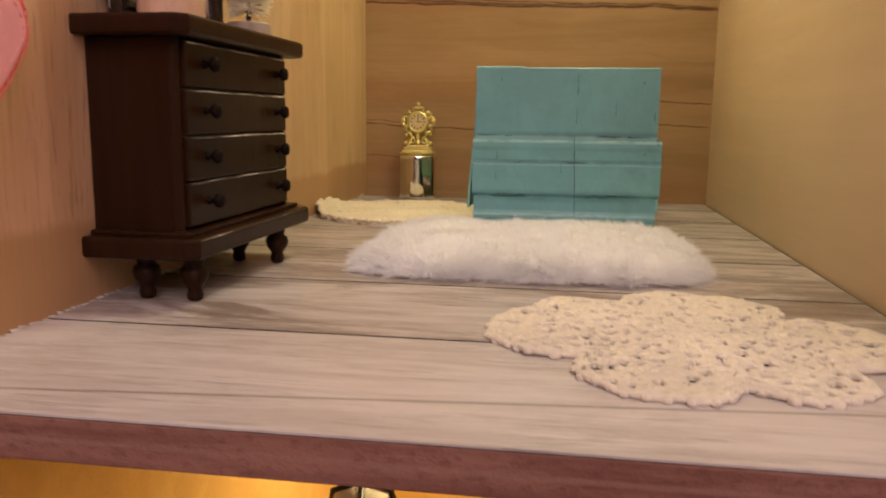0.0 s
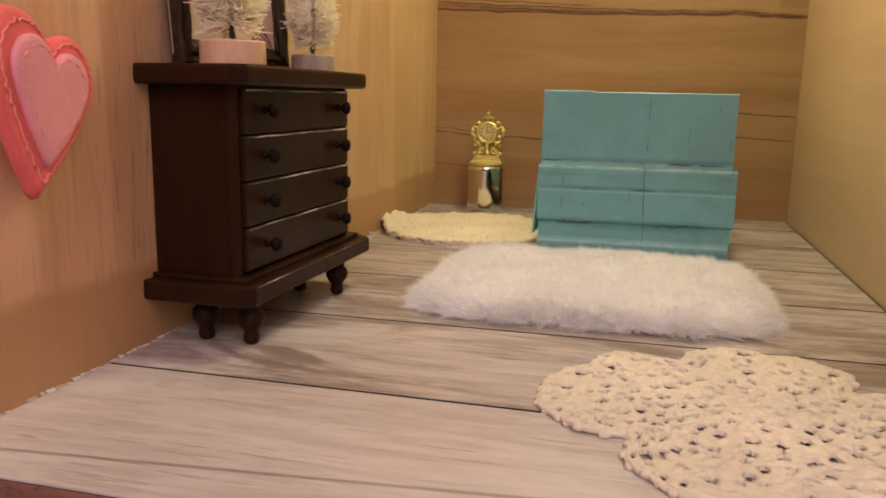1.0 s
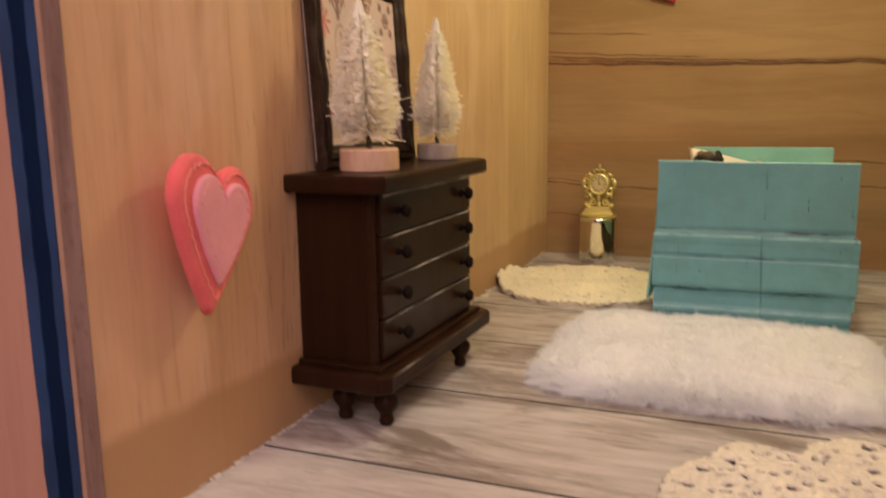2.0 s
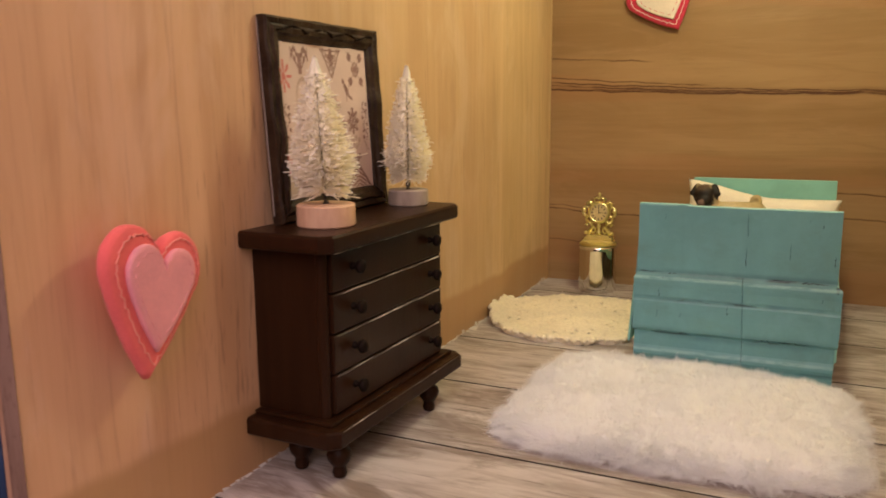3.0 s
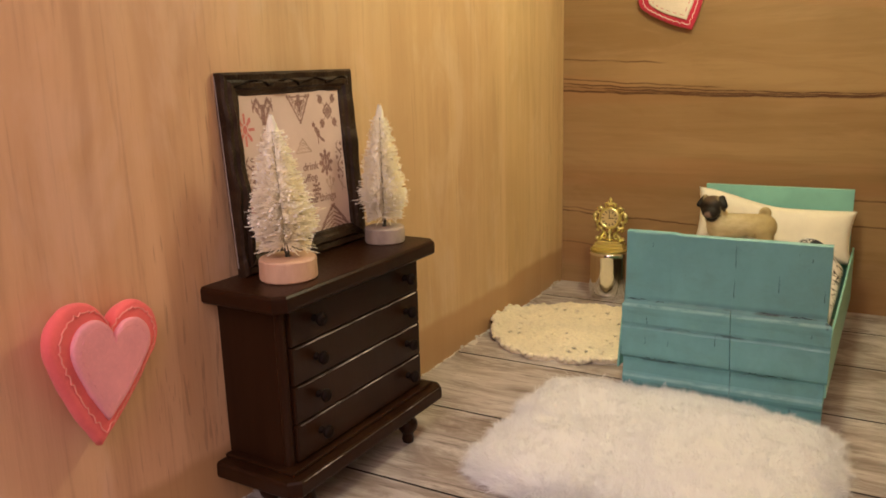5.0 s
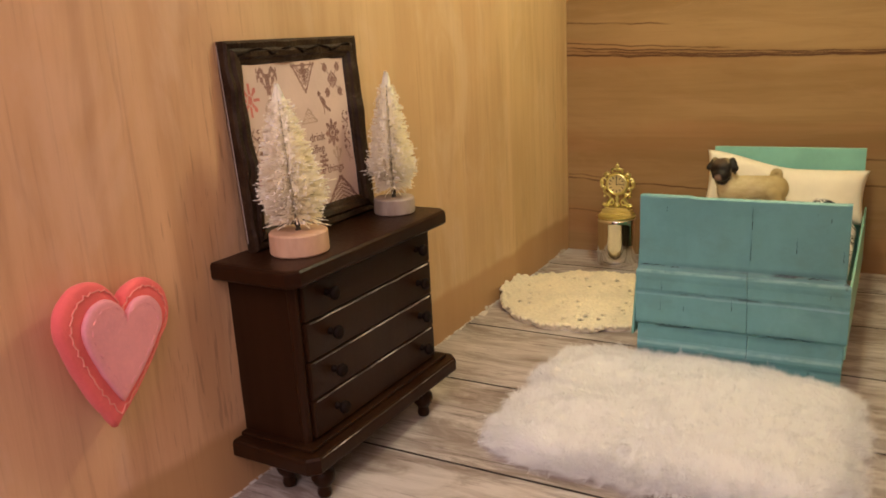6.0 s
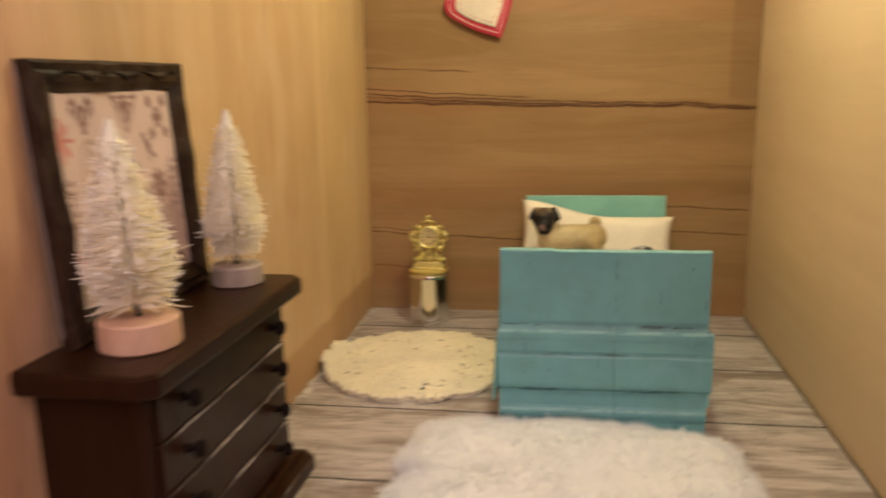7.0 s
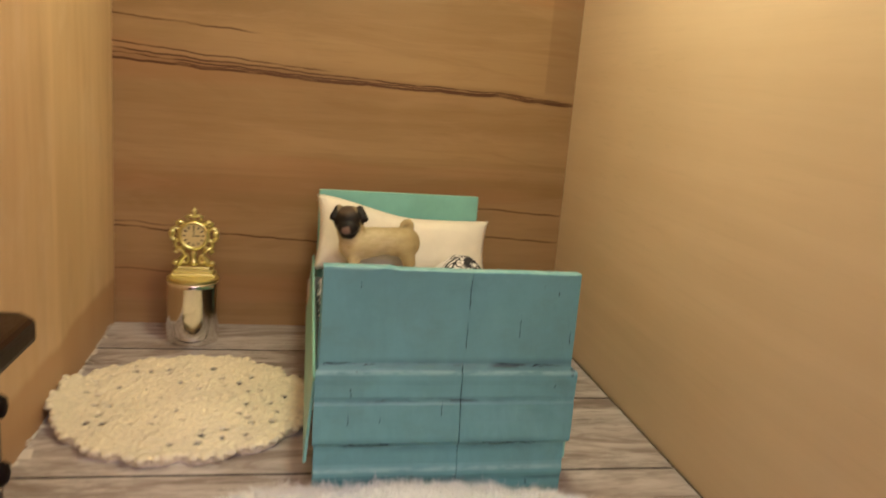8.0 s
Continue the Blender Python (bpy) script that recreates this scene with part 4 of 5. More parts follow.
def felt_heart(m, width, height, outer, inner, thread, label, lift, stand, inset=0.0):
    heart = thing("felt_heart", (0, 0, 0), 0, label, "wall decoration", "hearts on the walls")
    heart.matrix_world = m

    def layer(outline, z0, z1):
        """A padded heart: shrinking rings from the back to a softly domed front."""
        bm = bmesh.new()
        h = z1 - z0
        # the cut felt edge is slightly uneven
        outline = [(x * (1 + 0.022 * noise.noise((x * 2.3, y * 2.3, width))), y * (1 + 0.022 * noise.noise((x * 2.3, y * 2.3, 5 + width)))) for x, y in outline]
        rings = [[bm.verts.new((x * k, y * k - 0.25 * (1 - k), z0 + h * u)) for x, y in outline] for k, u in ((0.97, 0.0), (1.0, 0.25), (1.0, 0.55), (0.985, 0.8), (0.95, 0.95), (0.88, 1.02), (0.6, 1.04), (0.25, 1.05))]
        n = len(outline)
        for a, b in zip(rings, rings[1:]):
            for k in range(n):
                bm.faces.new((a[k], b[k], b[(k + 1) % n], a[(k + 1) % n]))
        bm.faces.new(rings[-1])
        bm.faces.new(rings[0][::-1])
        bmesh.ops.recalc_face_normals(bm, faces=bm.faces)
        return bm

    part("pad", layer(heart_outline(width * 0.4, height * 0.4), -stand, 0.03), outer, heart, "felt pad against the wall")
    part("outer_heart", layer(heart_outline(width, height), 0.0, lift), outer, heart, smooth=True)
    small = [(x + inset, y - 0.02) for x, y in heart_outline(width * 0.72, height * 0.70)]
    part("inner_heart", layer(small, lift - 0.01, lift + 0.17), inner, heart, smooth=True)
    rim = heart_outline(width * 0.86, height * 0.85, 110)
    wig = [(x + inset * 0.5 + 0.04 * math.sin(k * 2.1), y + 0.04 * math.cos(k * 2.6), lift + 0.02 + 0.012 * (k % 2)) for k, (x, y) in enumerate(rim)]
    part("stitching", tube(wig, 0.022, 5, True), thread, heart, "zigzag stitching round the rim")
    dots = heart_outline(width * 0.60, height * 0.57, 44)
    bm = bmesh.new()
    for (xa, ya), (xb, yb) in zip(dots[::2], dots[1::2]):
        tube([(xa + inset, ya - 0.02, lift + 0.175), ((xa + xb) / 2 + inset, (ya + yb) / 2 - 0.02, lift + 0.19), (xb + inset, yb - 0.02, lift + 0.175)], 0.016, 5, bm=bm)
    part("inner_stitching", bm, inner if thread is THREAD_PINK else outer, heart, "small running stitches")
    return heart


def on_wall(origin, right, up, spin, swing=0.0):
    """A pose with x along right, y along up, z out of the wall, swung open and spun by degrees."""
    r, u = Vector(right), Vector(up)
    m = Matrix((r, u, r.cross(u))).transposed().to_4x4()
    return Matrix.Translation(Vector(origin) * CM) @ m @ Matrix.Rotation(radians(swing), 4, "Y") @ Matrix.Rotation(radians(spin), 4, "Z")


felt_heart(on_wall((X0 + 0.40, 17.93, 7.40), (0, 1, 0), (0, 0, 1), -13.5, 10), 4.2, 4.02, CORAL, PINK, THREAD_PINK, "coral felt heart with a pink felt heart stitched on", 0.36, 0.36, 0.06)
felt_heart(on_wall((-4.42, Y1 - 0.165, 18.74), (1, 0, 0), (0, 0, 1), 26), 4.4, 3.75, RED, CREAM_FELT, THREAD_WHITE, "red felt heart with a cream felt heart stitched on", 0.35, 0.16)


# ---- bed ----
def bed(at, turn):
    """Local x across, y towards the headboard, origin under the middle of the footboard's face."""
    b = thing("bed", at, turn, "turquoise painted wooden doll bed with worn footboard and mint sides", "bed")
    L = 16.0
    prof = [(0.03, 7.72), (0.0, 7.69), (0.0, 6.6), (0.0, 5.6), (0.0, 4.90), (0.01, 4.72), (-0.02, 4.64), (-0.08, 4.58), (-0.13, 4.48), (-0.15, 4.38), (-0.15, 4.22), (-0.13, 4.12), (-0.11, 4.04),
            (-0.10, 3.66), (-0.07, 3.57), (-0.07, 3.47), (-0.11, 3.38), (-0.11, 2.8), (-0.13, 2.22), (-0.12, 2.10), (-0.04, 2.02), (0.05, 1.94), (0.06, 1.80), (0.03, 1.30), (-0.02, 1.16),
            (-0.05, 1.06), (-0.05, 0.92), (0.0, 0.82), (0.03, 0.7), (0.03, 0.0), (0.45, 0.0), (0.45, 7.70)]

    def split(z):
        """The wandering line on which the two panels part."""
        return 0.47 + 0.05 * math.sin(z * 0.95 + 0.4) + 0.018 * noise.noise((z * 2.1, 3, 1))

    def edge(side, z):
        """Half width at a height: the lower boards stand out a little past the upper panel."""
        wide = 0.0 if z > 4.5 else (0.16 if z > 2.0 else 0.06)
        return side * (4.05 + wide * (0.7 if side < 0 else 1.3) + 0.02 * noise.noise((z * 1.7, side, 4)))

    def board(side):
        bm = bmesh.new()
        rings = []
        n = 18
        for k in range(n + 1):
            ring = []
            for y, z in prof:
                gap = 0.014 if z < 4.7 else 0.004
                a, c = (edge(-1, z), split(z) - gap) if side < 0 else (split(z) + gap, edge(1, z))
                x = a + (c - a) * k / n
                wave = 0.02 * noise.noise((x * 0.9, z * 0.8, 0)) + 0.008 * noise.noise((x * 4.0, z * 3.0, 5))
                step = 0.05 * (x < -1.9) + 0.02 * noise.noise((x * 0.8, 1, 1)) if z > 7 else 0.025 * noise.noise((x * 0.7, z, 8)) * (0.1 < z)
                ring.append(bm.verts.new((x, y + wave, z + step)))
            rings.append(ring)
        for a, c in zip(rings, rings[1:]):
            for j in range(len(prof)):
                bm.faces.new((a[j], c[j], c[(j + 1) % len(prof)], a[(j + 1) % len(prof)]))
        bm.faces.new(rings[0])
        bm.faces.new(rings[-1][::-1])
        bmesh.ops.recalc_face_normals(bm, faces=bm.faces)
        return bm

    part("footboard", board(-1), TURQUOISE, b, "worn turquoise footboard panel")
    part("footboard", board(1), TURQUOISE, b, "worn turquoise footboard panel")
    part("crack", box(0.40, 0.56, 0.10, 0.4, 0.0, 4.72), CRACK, b, "open crack between the panels")
    part("crack_filler", box(0.40, 0.56, 0.012, 0.4, 4.72, 7.66), TURQUOISE, b)
    rnd = random.Random(21)
    chips = [(-3.95, 4.72, 1.0, 0), (-2.75, 4.70, 0.5, 0), (1.55, 4.70, 0.9, 0), (2.6, 4.68, 1.1, 0), (-2.1, 2.06, 0.45, 0), (1.1, 2.08, 0.6, 0), (1.9, 2.06, 1.2, 0), (-3.1, 2.08, 0.7, 0),
             (-2.9, 7.1, 0.3, 1), (0.48, 5.2, 0.9, 1), (0.49, 6.5, 1.1, 1), (-3.05, 3.6, 0.5, 1), (-3.1, 2.7, 0.4, 1), (-2.1, 2.75, 0.25, 1), (2.2, 5.6, 0.75, 1), (-0.15, 3.0, 0.5, 1), (3.55, 3.9, 0.2, 1), (3.9, 5.4, 0.5, 1), (-2.3, 0.5, 0.35, 1)]
    for x, z, size, upright in chips:
        y = -0.003 if z > 4.65 else (-0.112 if z > 2.15 else (-0.10 if z > 2 else 0.02))
        pts = []
        for k in range(9):
            u = k / 8
            j = (0.02 if upright else 0.04) * rnd.uniform(-1, 1)
            pts.append((x + j, y, z + size * u) if upright else (x + size * u, y, z + j))
        part("paint_chip", tube(pts, 0.011 if upright else 0.017, 5, taper=lambda u: 0.25 + 1.1 * abs(math.sin(u * 7.3)) * (1 - u * u)), CRACK, b, "dark chip in the paint")
    part("headboard", box(-3.45, 4.52, L - 0.35, L, 0.0, 7.6, 0.03), MINT, b, "mint painted headboard")
    for s in (-1, 1):
        bm = bmesh.new()
        front = 4.1 if s < 0 else 3.66
        side = [(0.12, 1.35), (L - 0.36, 1.35), (L - 0.36, 4.36), (8.0, front * 0.6 + 1.68), (0.12, front)]
        flare = 0.30 if s < 0 else 0.04
        inner = [bm.verts.new((0.035 * y + s * (4.11 + flare * max(0.0, 1 - z / 4.3)), y, z)) for y, z in side]
        outer = [bm.verts.new((0.035 * y + s * (4.21 + flare * max(0.0, 1 - z / 4.3)), y, z)) for y, z in side]
        for k in range(len(side)):
            j = (k + 1) % len(side)
            bm.faces.new((inner[k], inner[j], outer[j], outer[k]))
        bm.faces.new(inner)
        bm.faces.new(outer[::-1])
        bmesh.ops.recalc_face_normals(bm, faces=bm.faces)
        bmesh.ops.bevel(bm, geom=bm.edges[:], offset=0.025, segments=1, affect="EDGES")
        part("side_rail", bm, MINT, b, "sloping mint side rail")
    part("slats", box(-3.75, 3.95, 0.5, L - 0.4, 1.2, 1.6), MINT, b)
    return b


BED = (1.94, 37.88, 0.0)
BED_TURN = 1.0
bed(BED, BED_TURN)


def bed_spot(x, y, z):
    return tuple(pose(*BED, 0, 0, BED_TURN) @ Vector((x, y, z)))


single("mattress", box(-3.85, 3.85, 0.55, 15.55, 1.605, 3.3, 0.3, 3), SHEET, "plain off-white doll mattress in the bed", "mattress", at=BED, turn=BED_TURN)


def quilt():
    nx, ny = 60, 70
    v, f = [], []
    for j in range(ny + 1):
        for i in range(nx + 1):
            x, y = -3.95 + 7.9 * i / nx, 0.6 + 12.4 * j / ny
            x += 0.03 * y
            z = 4.15 + 0.30 * noise.noise((x * 0.45, y * 0.4, 2)) + 0.1 * noise.noise((x * 1.4, y * 1.3, 5))
            z += 1.5 * math.exp(-((x - 2.7) / 1.5) ** 2 - ((y - 10.7) / 1.3) ** 2) + 0.25 * math.exp(-((x + 3.2) / 0.8) ** 2)
            edge = max(0, abs(x - 0.03 * y) - 3.3) / 0.6
            z -= 0.35 * edge * edge + (0.5 * ((j - ny + 4) / 4) ** 2 if j > ny - 4 else 0)
            v.append((x, y, z))
    for j in range(ny):
        for i in range(nx):
            n = j * (nx + 1) + i
            f.append((n, n + 1, n + nx + 2, n + nx + 1))
    top = len(v)
    rim = [i for i in range(nx + 1)] + [j * (nx + 1) + nx for j in range(1, ny + 1)] + [ny * (nx + 1) + i for i in range(nx - 1, -1, -1)] + [j * (nx + 1) for j in range(ny - 1, 0, -1)]
    v += [(v[k][0], v[k][1], 3.32) for k in rim]
    for k in range(len(rim)):
        n = (k + 1) % len(rim)
        f.append((rim[k], top + k, top + n, rim[n]))
    return raw_mesh("quilt", v, f, QUILT, True)


single("quilt", quilt(), None, "white cotton quilt with black sprig print on the bed", "quilt", at=BED, turn=BED_TURN)


def pillow():
    """A soft ivory cushion with pinched corners, on the x-z plane, its seam round the rim."""
    nx, nz = 48, 28
    v, f = [], []
    for s in (-1, 1):
        for j in range(nz + 1):
            for i in range(nx + 1):
                u, w = 2 * i / nx - 1, 2 * j / nz - 1
                full = max(0.0, (1 - abs(u) ** 3.2)) ** 0.45 * max(0.0, (1 - abs(w) ** 3.2)) ** 0.45
                pinch = 1 - 0.07 * (1 - u * u) * abs(w) ** 3
                pull = 1 - 0.05 * (1 - w * w) * abs(u) ** 3
                sag = 0.05 * noise.noise((u * 1.7, w * 1.7, 9)) * full
                droop = -0.60 * (0.5 - 0.5 * math.cos(math.pi * min(1.0, (u + 1) / 1.2)))
                v.append((4.2 * u * pull, s * (0.92 * full + sag) , 1.78 * w * pinch + droop * (0.6 + 0.4 * w) * 1.25))
    per = (nx + 1) * (nz + 1)
    for s in range(2):
        for j in range(nz):
            for i in range(nx):
                n = s * per + j * (nx + 1) + i
                q = (n, n + 1, n + nx + 2, n + nx + 1)
                f.append(q if s == 0 else q[::-1])
    me = raw_mesh("pillow", v, f, PILLOW, True)
    bm = bmesh.new()
    bm.from_mesh(me)
    bmesh.ops.remove_doubles(bm, verts=bm.verts, dist=0.00002)
    bm.to_mesh(me)
    bm.free()
    me.shade_smooth()
    return me


pil = single("pillow", pillow(), None, "plump ivory cotton pillow leaning on the headboard", "pillow")
px_, py_, pz_ = bed_spot(0.52, 13.95, 5.77)
pil.matrix_world = pose(px_ * CM, py_ * CM, pz_ * CM, -14, 1.5, BED_TURN)


# ---- dog figurine ----
def dog_figurine(at, turn):
    """One painted resin casting: balls and rods melted together."""
    bm = bmesh.new()

    def ball(x, y, z, rx, ry, rz):
        bmesh.ops.create_icosphere(bm, subdivisions=3, radius=1, matrix=Matrix.Translation((x, y, z)) @ Matrix.Diagonal((rx, ry, rz, 1)))

    def rod(a, b, ra, rb):
        a, b = Vector(a), Vector(b)
        for k in range(9):
            u = k / 8
            c = a.lerp(b, u)
            r = ra + (rb - ra) * u
            ball(c.x, c.y, c.z, r, r, r)

    rod((-1.0, -0.1, 1.30), (0.3, 0.05, 1.46), 0.68, 0.54)
    rod((0.3, 0.05, 1.46), (1.18, 0.1, 1.40), 0.54, 0.62)
    rod((-1.08, -0.15, 1.55), (-1.30, -0.3, 2.1), 0.60, 0.55)
    ball(-1.30, -0.42, 2.30, 0.66, 0.58, 0.55)
    ball(-1.32, -0.88, 2.08, 0.44, 0.28, 0.29)
    ball(-1.32, -1.02, 2.16, 0.14, 0.10, 0.10)
    for s in (-1, 1):
        rod((-1.30 + s * 0.43, -0.42, 2.70), (-1.30 + s * 0.68, -0.66, 2.40), 0.18, 0.13)
        ball(-1.32 + s * 0.22, -0.86, 2.32, 0.11, 0.07, 0.11)
        rod((-1.0, -0.08 + s * 0.30, 1.2), (-1.02, -0.1 + s * 0.32, 0.12), 0.34, 0.19)
        ball(-1.08, -0.2 + s * 0.32, 0.12, 0.26, 0.30, 0.13)
        rod((1.15, 0.1 + s * 0.30, 1.25), (1.40, 0.1 + s * 0.32, 0.62), 0.42, 0.24)
        rod((1.40, 0.1 + s * 0.32, 0.62), (1.25, 0.08 + s * 0.34, 0.12), 0.21, 0.17)
        ball(1.14, 0.02 + s * 0.34, 0.12, 0.27, 0.26, 0.13)
    tail = [(1.18 + 0.18 * math.cos(a), 0.05, 2.08 + 0.17 * math.sin(a)) for a in (k * 0.7 for k in range(-2, 6))]
    for a, b in zip(tail, tail[1:]):
        rod(a, b, 0.14, 0.14)
    bmesh.ops.transform(bm, matrix=Matrix.Diagonal((1.06, 1.12, 1.15, 1)), verts=bm.verts)
    ob = single("dog_figurine", bm, RESIN, "small painted resin pug figurine standing on the bed", "figurine", at=at, turn=turn)
    m = ob.modifiers.new("melt", "REMESH")
    m.mode, m.voxel_size, m.use_smooth_shade = "VOXEL", 0.055 * CM, True
    s = ob.modifiers.new("soften", "SMOOTH")
    s.factor, s.iterations = 0.5, 3
    return ob


dog_figurine(bed_spot(-0.93, 11.9, 4.32), -4)


# ---- clock on its pedestal ----
pedestal = thing("clock_pedestal", (-7.6, 53.1, 0), 0, "shiny silver metal cylinder standing on the floor as a pedestal", "pedestal")
part("body", lathe([(1.18, 0), (1.24, 0.05), (1.24, 0.35), (1.23, 1.7), (1.23, 2.75), (1.25, 2.95), (1.2, 3.02)], 64), CHROME, pedestal, smooth=True)
part("lid", lathe([(1.1, 3.02), (1.2, 3.06), (1.2, 3.14), (1.1, 3.2)], 64), GOLD, pedestal, "brass rim plate")


def mantel_clock(at):
    clock = thing("mantel_clock", at, 0, "ornate golden miniature mantel clock standing on the silver pedestal", "clock")
    bm = box(-1.02, 1.02, -0.42, 0.42, 0.0, 0.14, 0.04)
    box(-0.92, 0.92, -0.36, 0.36, 0.14, 0.34, 0.07, 3, bm)
    box(-0.74, 0.74, -0.3, 0.3, 0.34, 0.46, 0.05, 2, bm)
    part("plinth", bm, GOLD, clock)
    for s in (-1, 1):
        leg = [(s * 0.70, 0, 0.46), (s * 0.62, 0, 0.7), (s * 0.42, 0, 0.95), (s * 0.50, 0, 1.2), (s * 0.78, 0, 1.35), (s * 0.86, 0, 1.16), (s * 0.74, 0, 1.08)]
        part("scroll_leg", tube(leg, 0.13, 10, taper=lambda u: 1.1 - 0.5 * u), GOLD, clock, smooth=True)
        curl = [(s * (0.86 + 0.20 * math.cos(a)), 0, 2.0 + 0.30 * math.sin(a)) for a in (k * 0.55 - 1.6 for k in range(9))]
        part("side_scroll", tube(curl, 0.11, 10, taper=lambda u: 1.0 - 0.4 * u), GOLD, clock, smooth=True)
        wing = [(s * 0.45, 0, 2.45), (s * 0.66, 0, 2.62), (s * 0.80, 0, 2.52), (s * 0.74, 0, 2.38)]
        part("wing_scroll", tube(wing, 0.12, 10), GOLD, clock, smooth=True)
        part("leaf", lathe([(0.05, -0.2), (0.14, -0.08), (0.15, 0.06), (0.04, 0.22)], 10, at=(s * 1.0, 0, 2.05)), GOLD, clock, smooth=True)
        crest = [(s * 0.30, 0, 2.66), (s * 0.36, 0, 2.84), (s * 0.18, 0, 2.92), (0, 0, 2.82)]
        part("crest_scroll", tube(crest, 0.08, 8), GOLD, clock, smooth=True)
        loop = [(s * (0.66 + 0.20 * math.cos(a)), 0.02, 1.5 + 0.22 * math.sin(a)) for a in (k * 2 * math.pi / 12 for k in range(12))]
        part("filigree_ring", tube(loop, 0.085, 8, True), GOLD, clock, smooth=True)
        loop = [(s * (0.40 + 0.15 * math.cos(a)), 0.02, 0.78 + 0.2 * math.sin(a)) for a in (k * 2 * math.pi / 12 for k in range(12))]
        part("filigree_ring", tube(loop, 0.07, 8, True), GOLD, clock, smooth=True)
        part("corner_ball", lathe([(0.02, -0.14), (0.11, -0.08), (0.14, 0), (0.11, 0.08), (0.02, 0.14)], 12, at=(s * 0.84, 0, 0.58)), GOLD, clock, smooth=True)
    part("pendulum", lathe([(0.05, 0.46), (0.2, 0.52), (0.16, 0.7), (0.07, 0.85), (0.13, 1.0), (0.07, 1.3)], 14, at=(0, -0.05, 0)), GOLD, clock, smooth=True)
    face = Matrix.Rotation(math.pi / 2, 4, "X")
    part("drum", lathe([(0.66, -0.26), (0.72, -0.2), (0.74, 0.1), (0.70, 0.22), (0.62, 0.27), (0.58, 0.25), (0.56, 0.2)], 36, at=(0, 0, 1.96), tilt=face), GOLD, clock, smooth=True)
    dial = part("dial", lathe([(0.55, 0.19), (0.55, 0.212)], 36, at=(0, 0, 1.96), tilt=face), plain("ivory_gilt_dial", (0.70, 0.58, 0.30), 0.4, 0.08, 1.0, 0.0, Metallic=0.4), clock, "pale gilt dial")
    mark = as_mesh("hour_mark", box(-0.028, 0.028, -0.006, 0.006, 0.36, 0.50), INK)
    for k in range(12):
        part("hour_mark", mark, None, dial, at=Matrix.Translation((0, -0.218, 1.96)) @ Matrix.Rotation(k * math.pi / 6, 4, "Y"))
    for name, reach, a in (("minute_hand", 0.40, 0), ("hour_hand", 0.30, math.pi / 2)):
        part(name, as_mesh(name, box(-0.02, 0.02, -0.006, 0.006, -0.04, reach), INK), None, dial, at=Matrix.Translation((0, -0.226, 1.96)) @ Matrix.Rotation(a, 4, "Y"))
    part("finial", lathe([(0.05, 2.78), (0.12, 2.9), (0.07, 3.0), (0.13, 3.1), (0.09, 3.2), (0.02, 3.28)], 12), GOLD, clock, smooth=True)
    return clock


mantel_clock((-7.6, 53.2, 3.2))


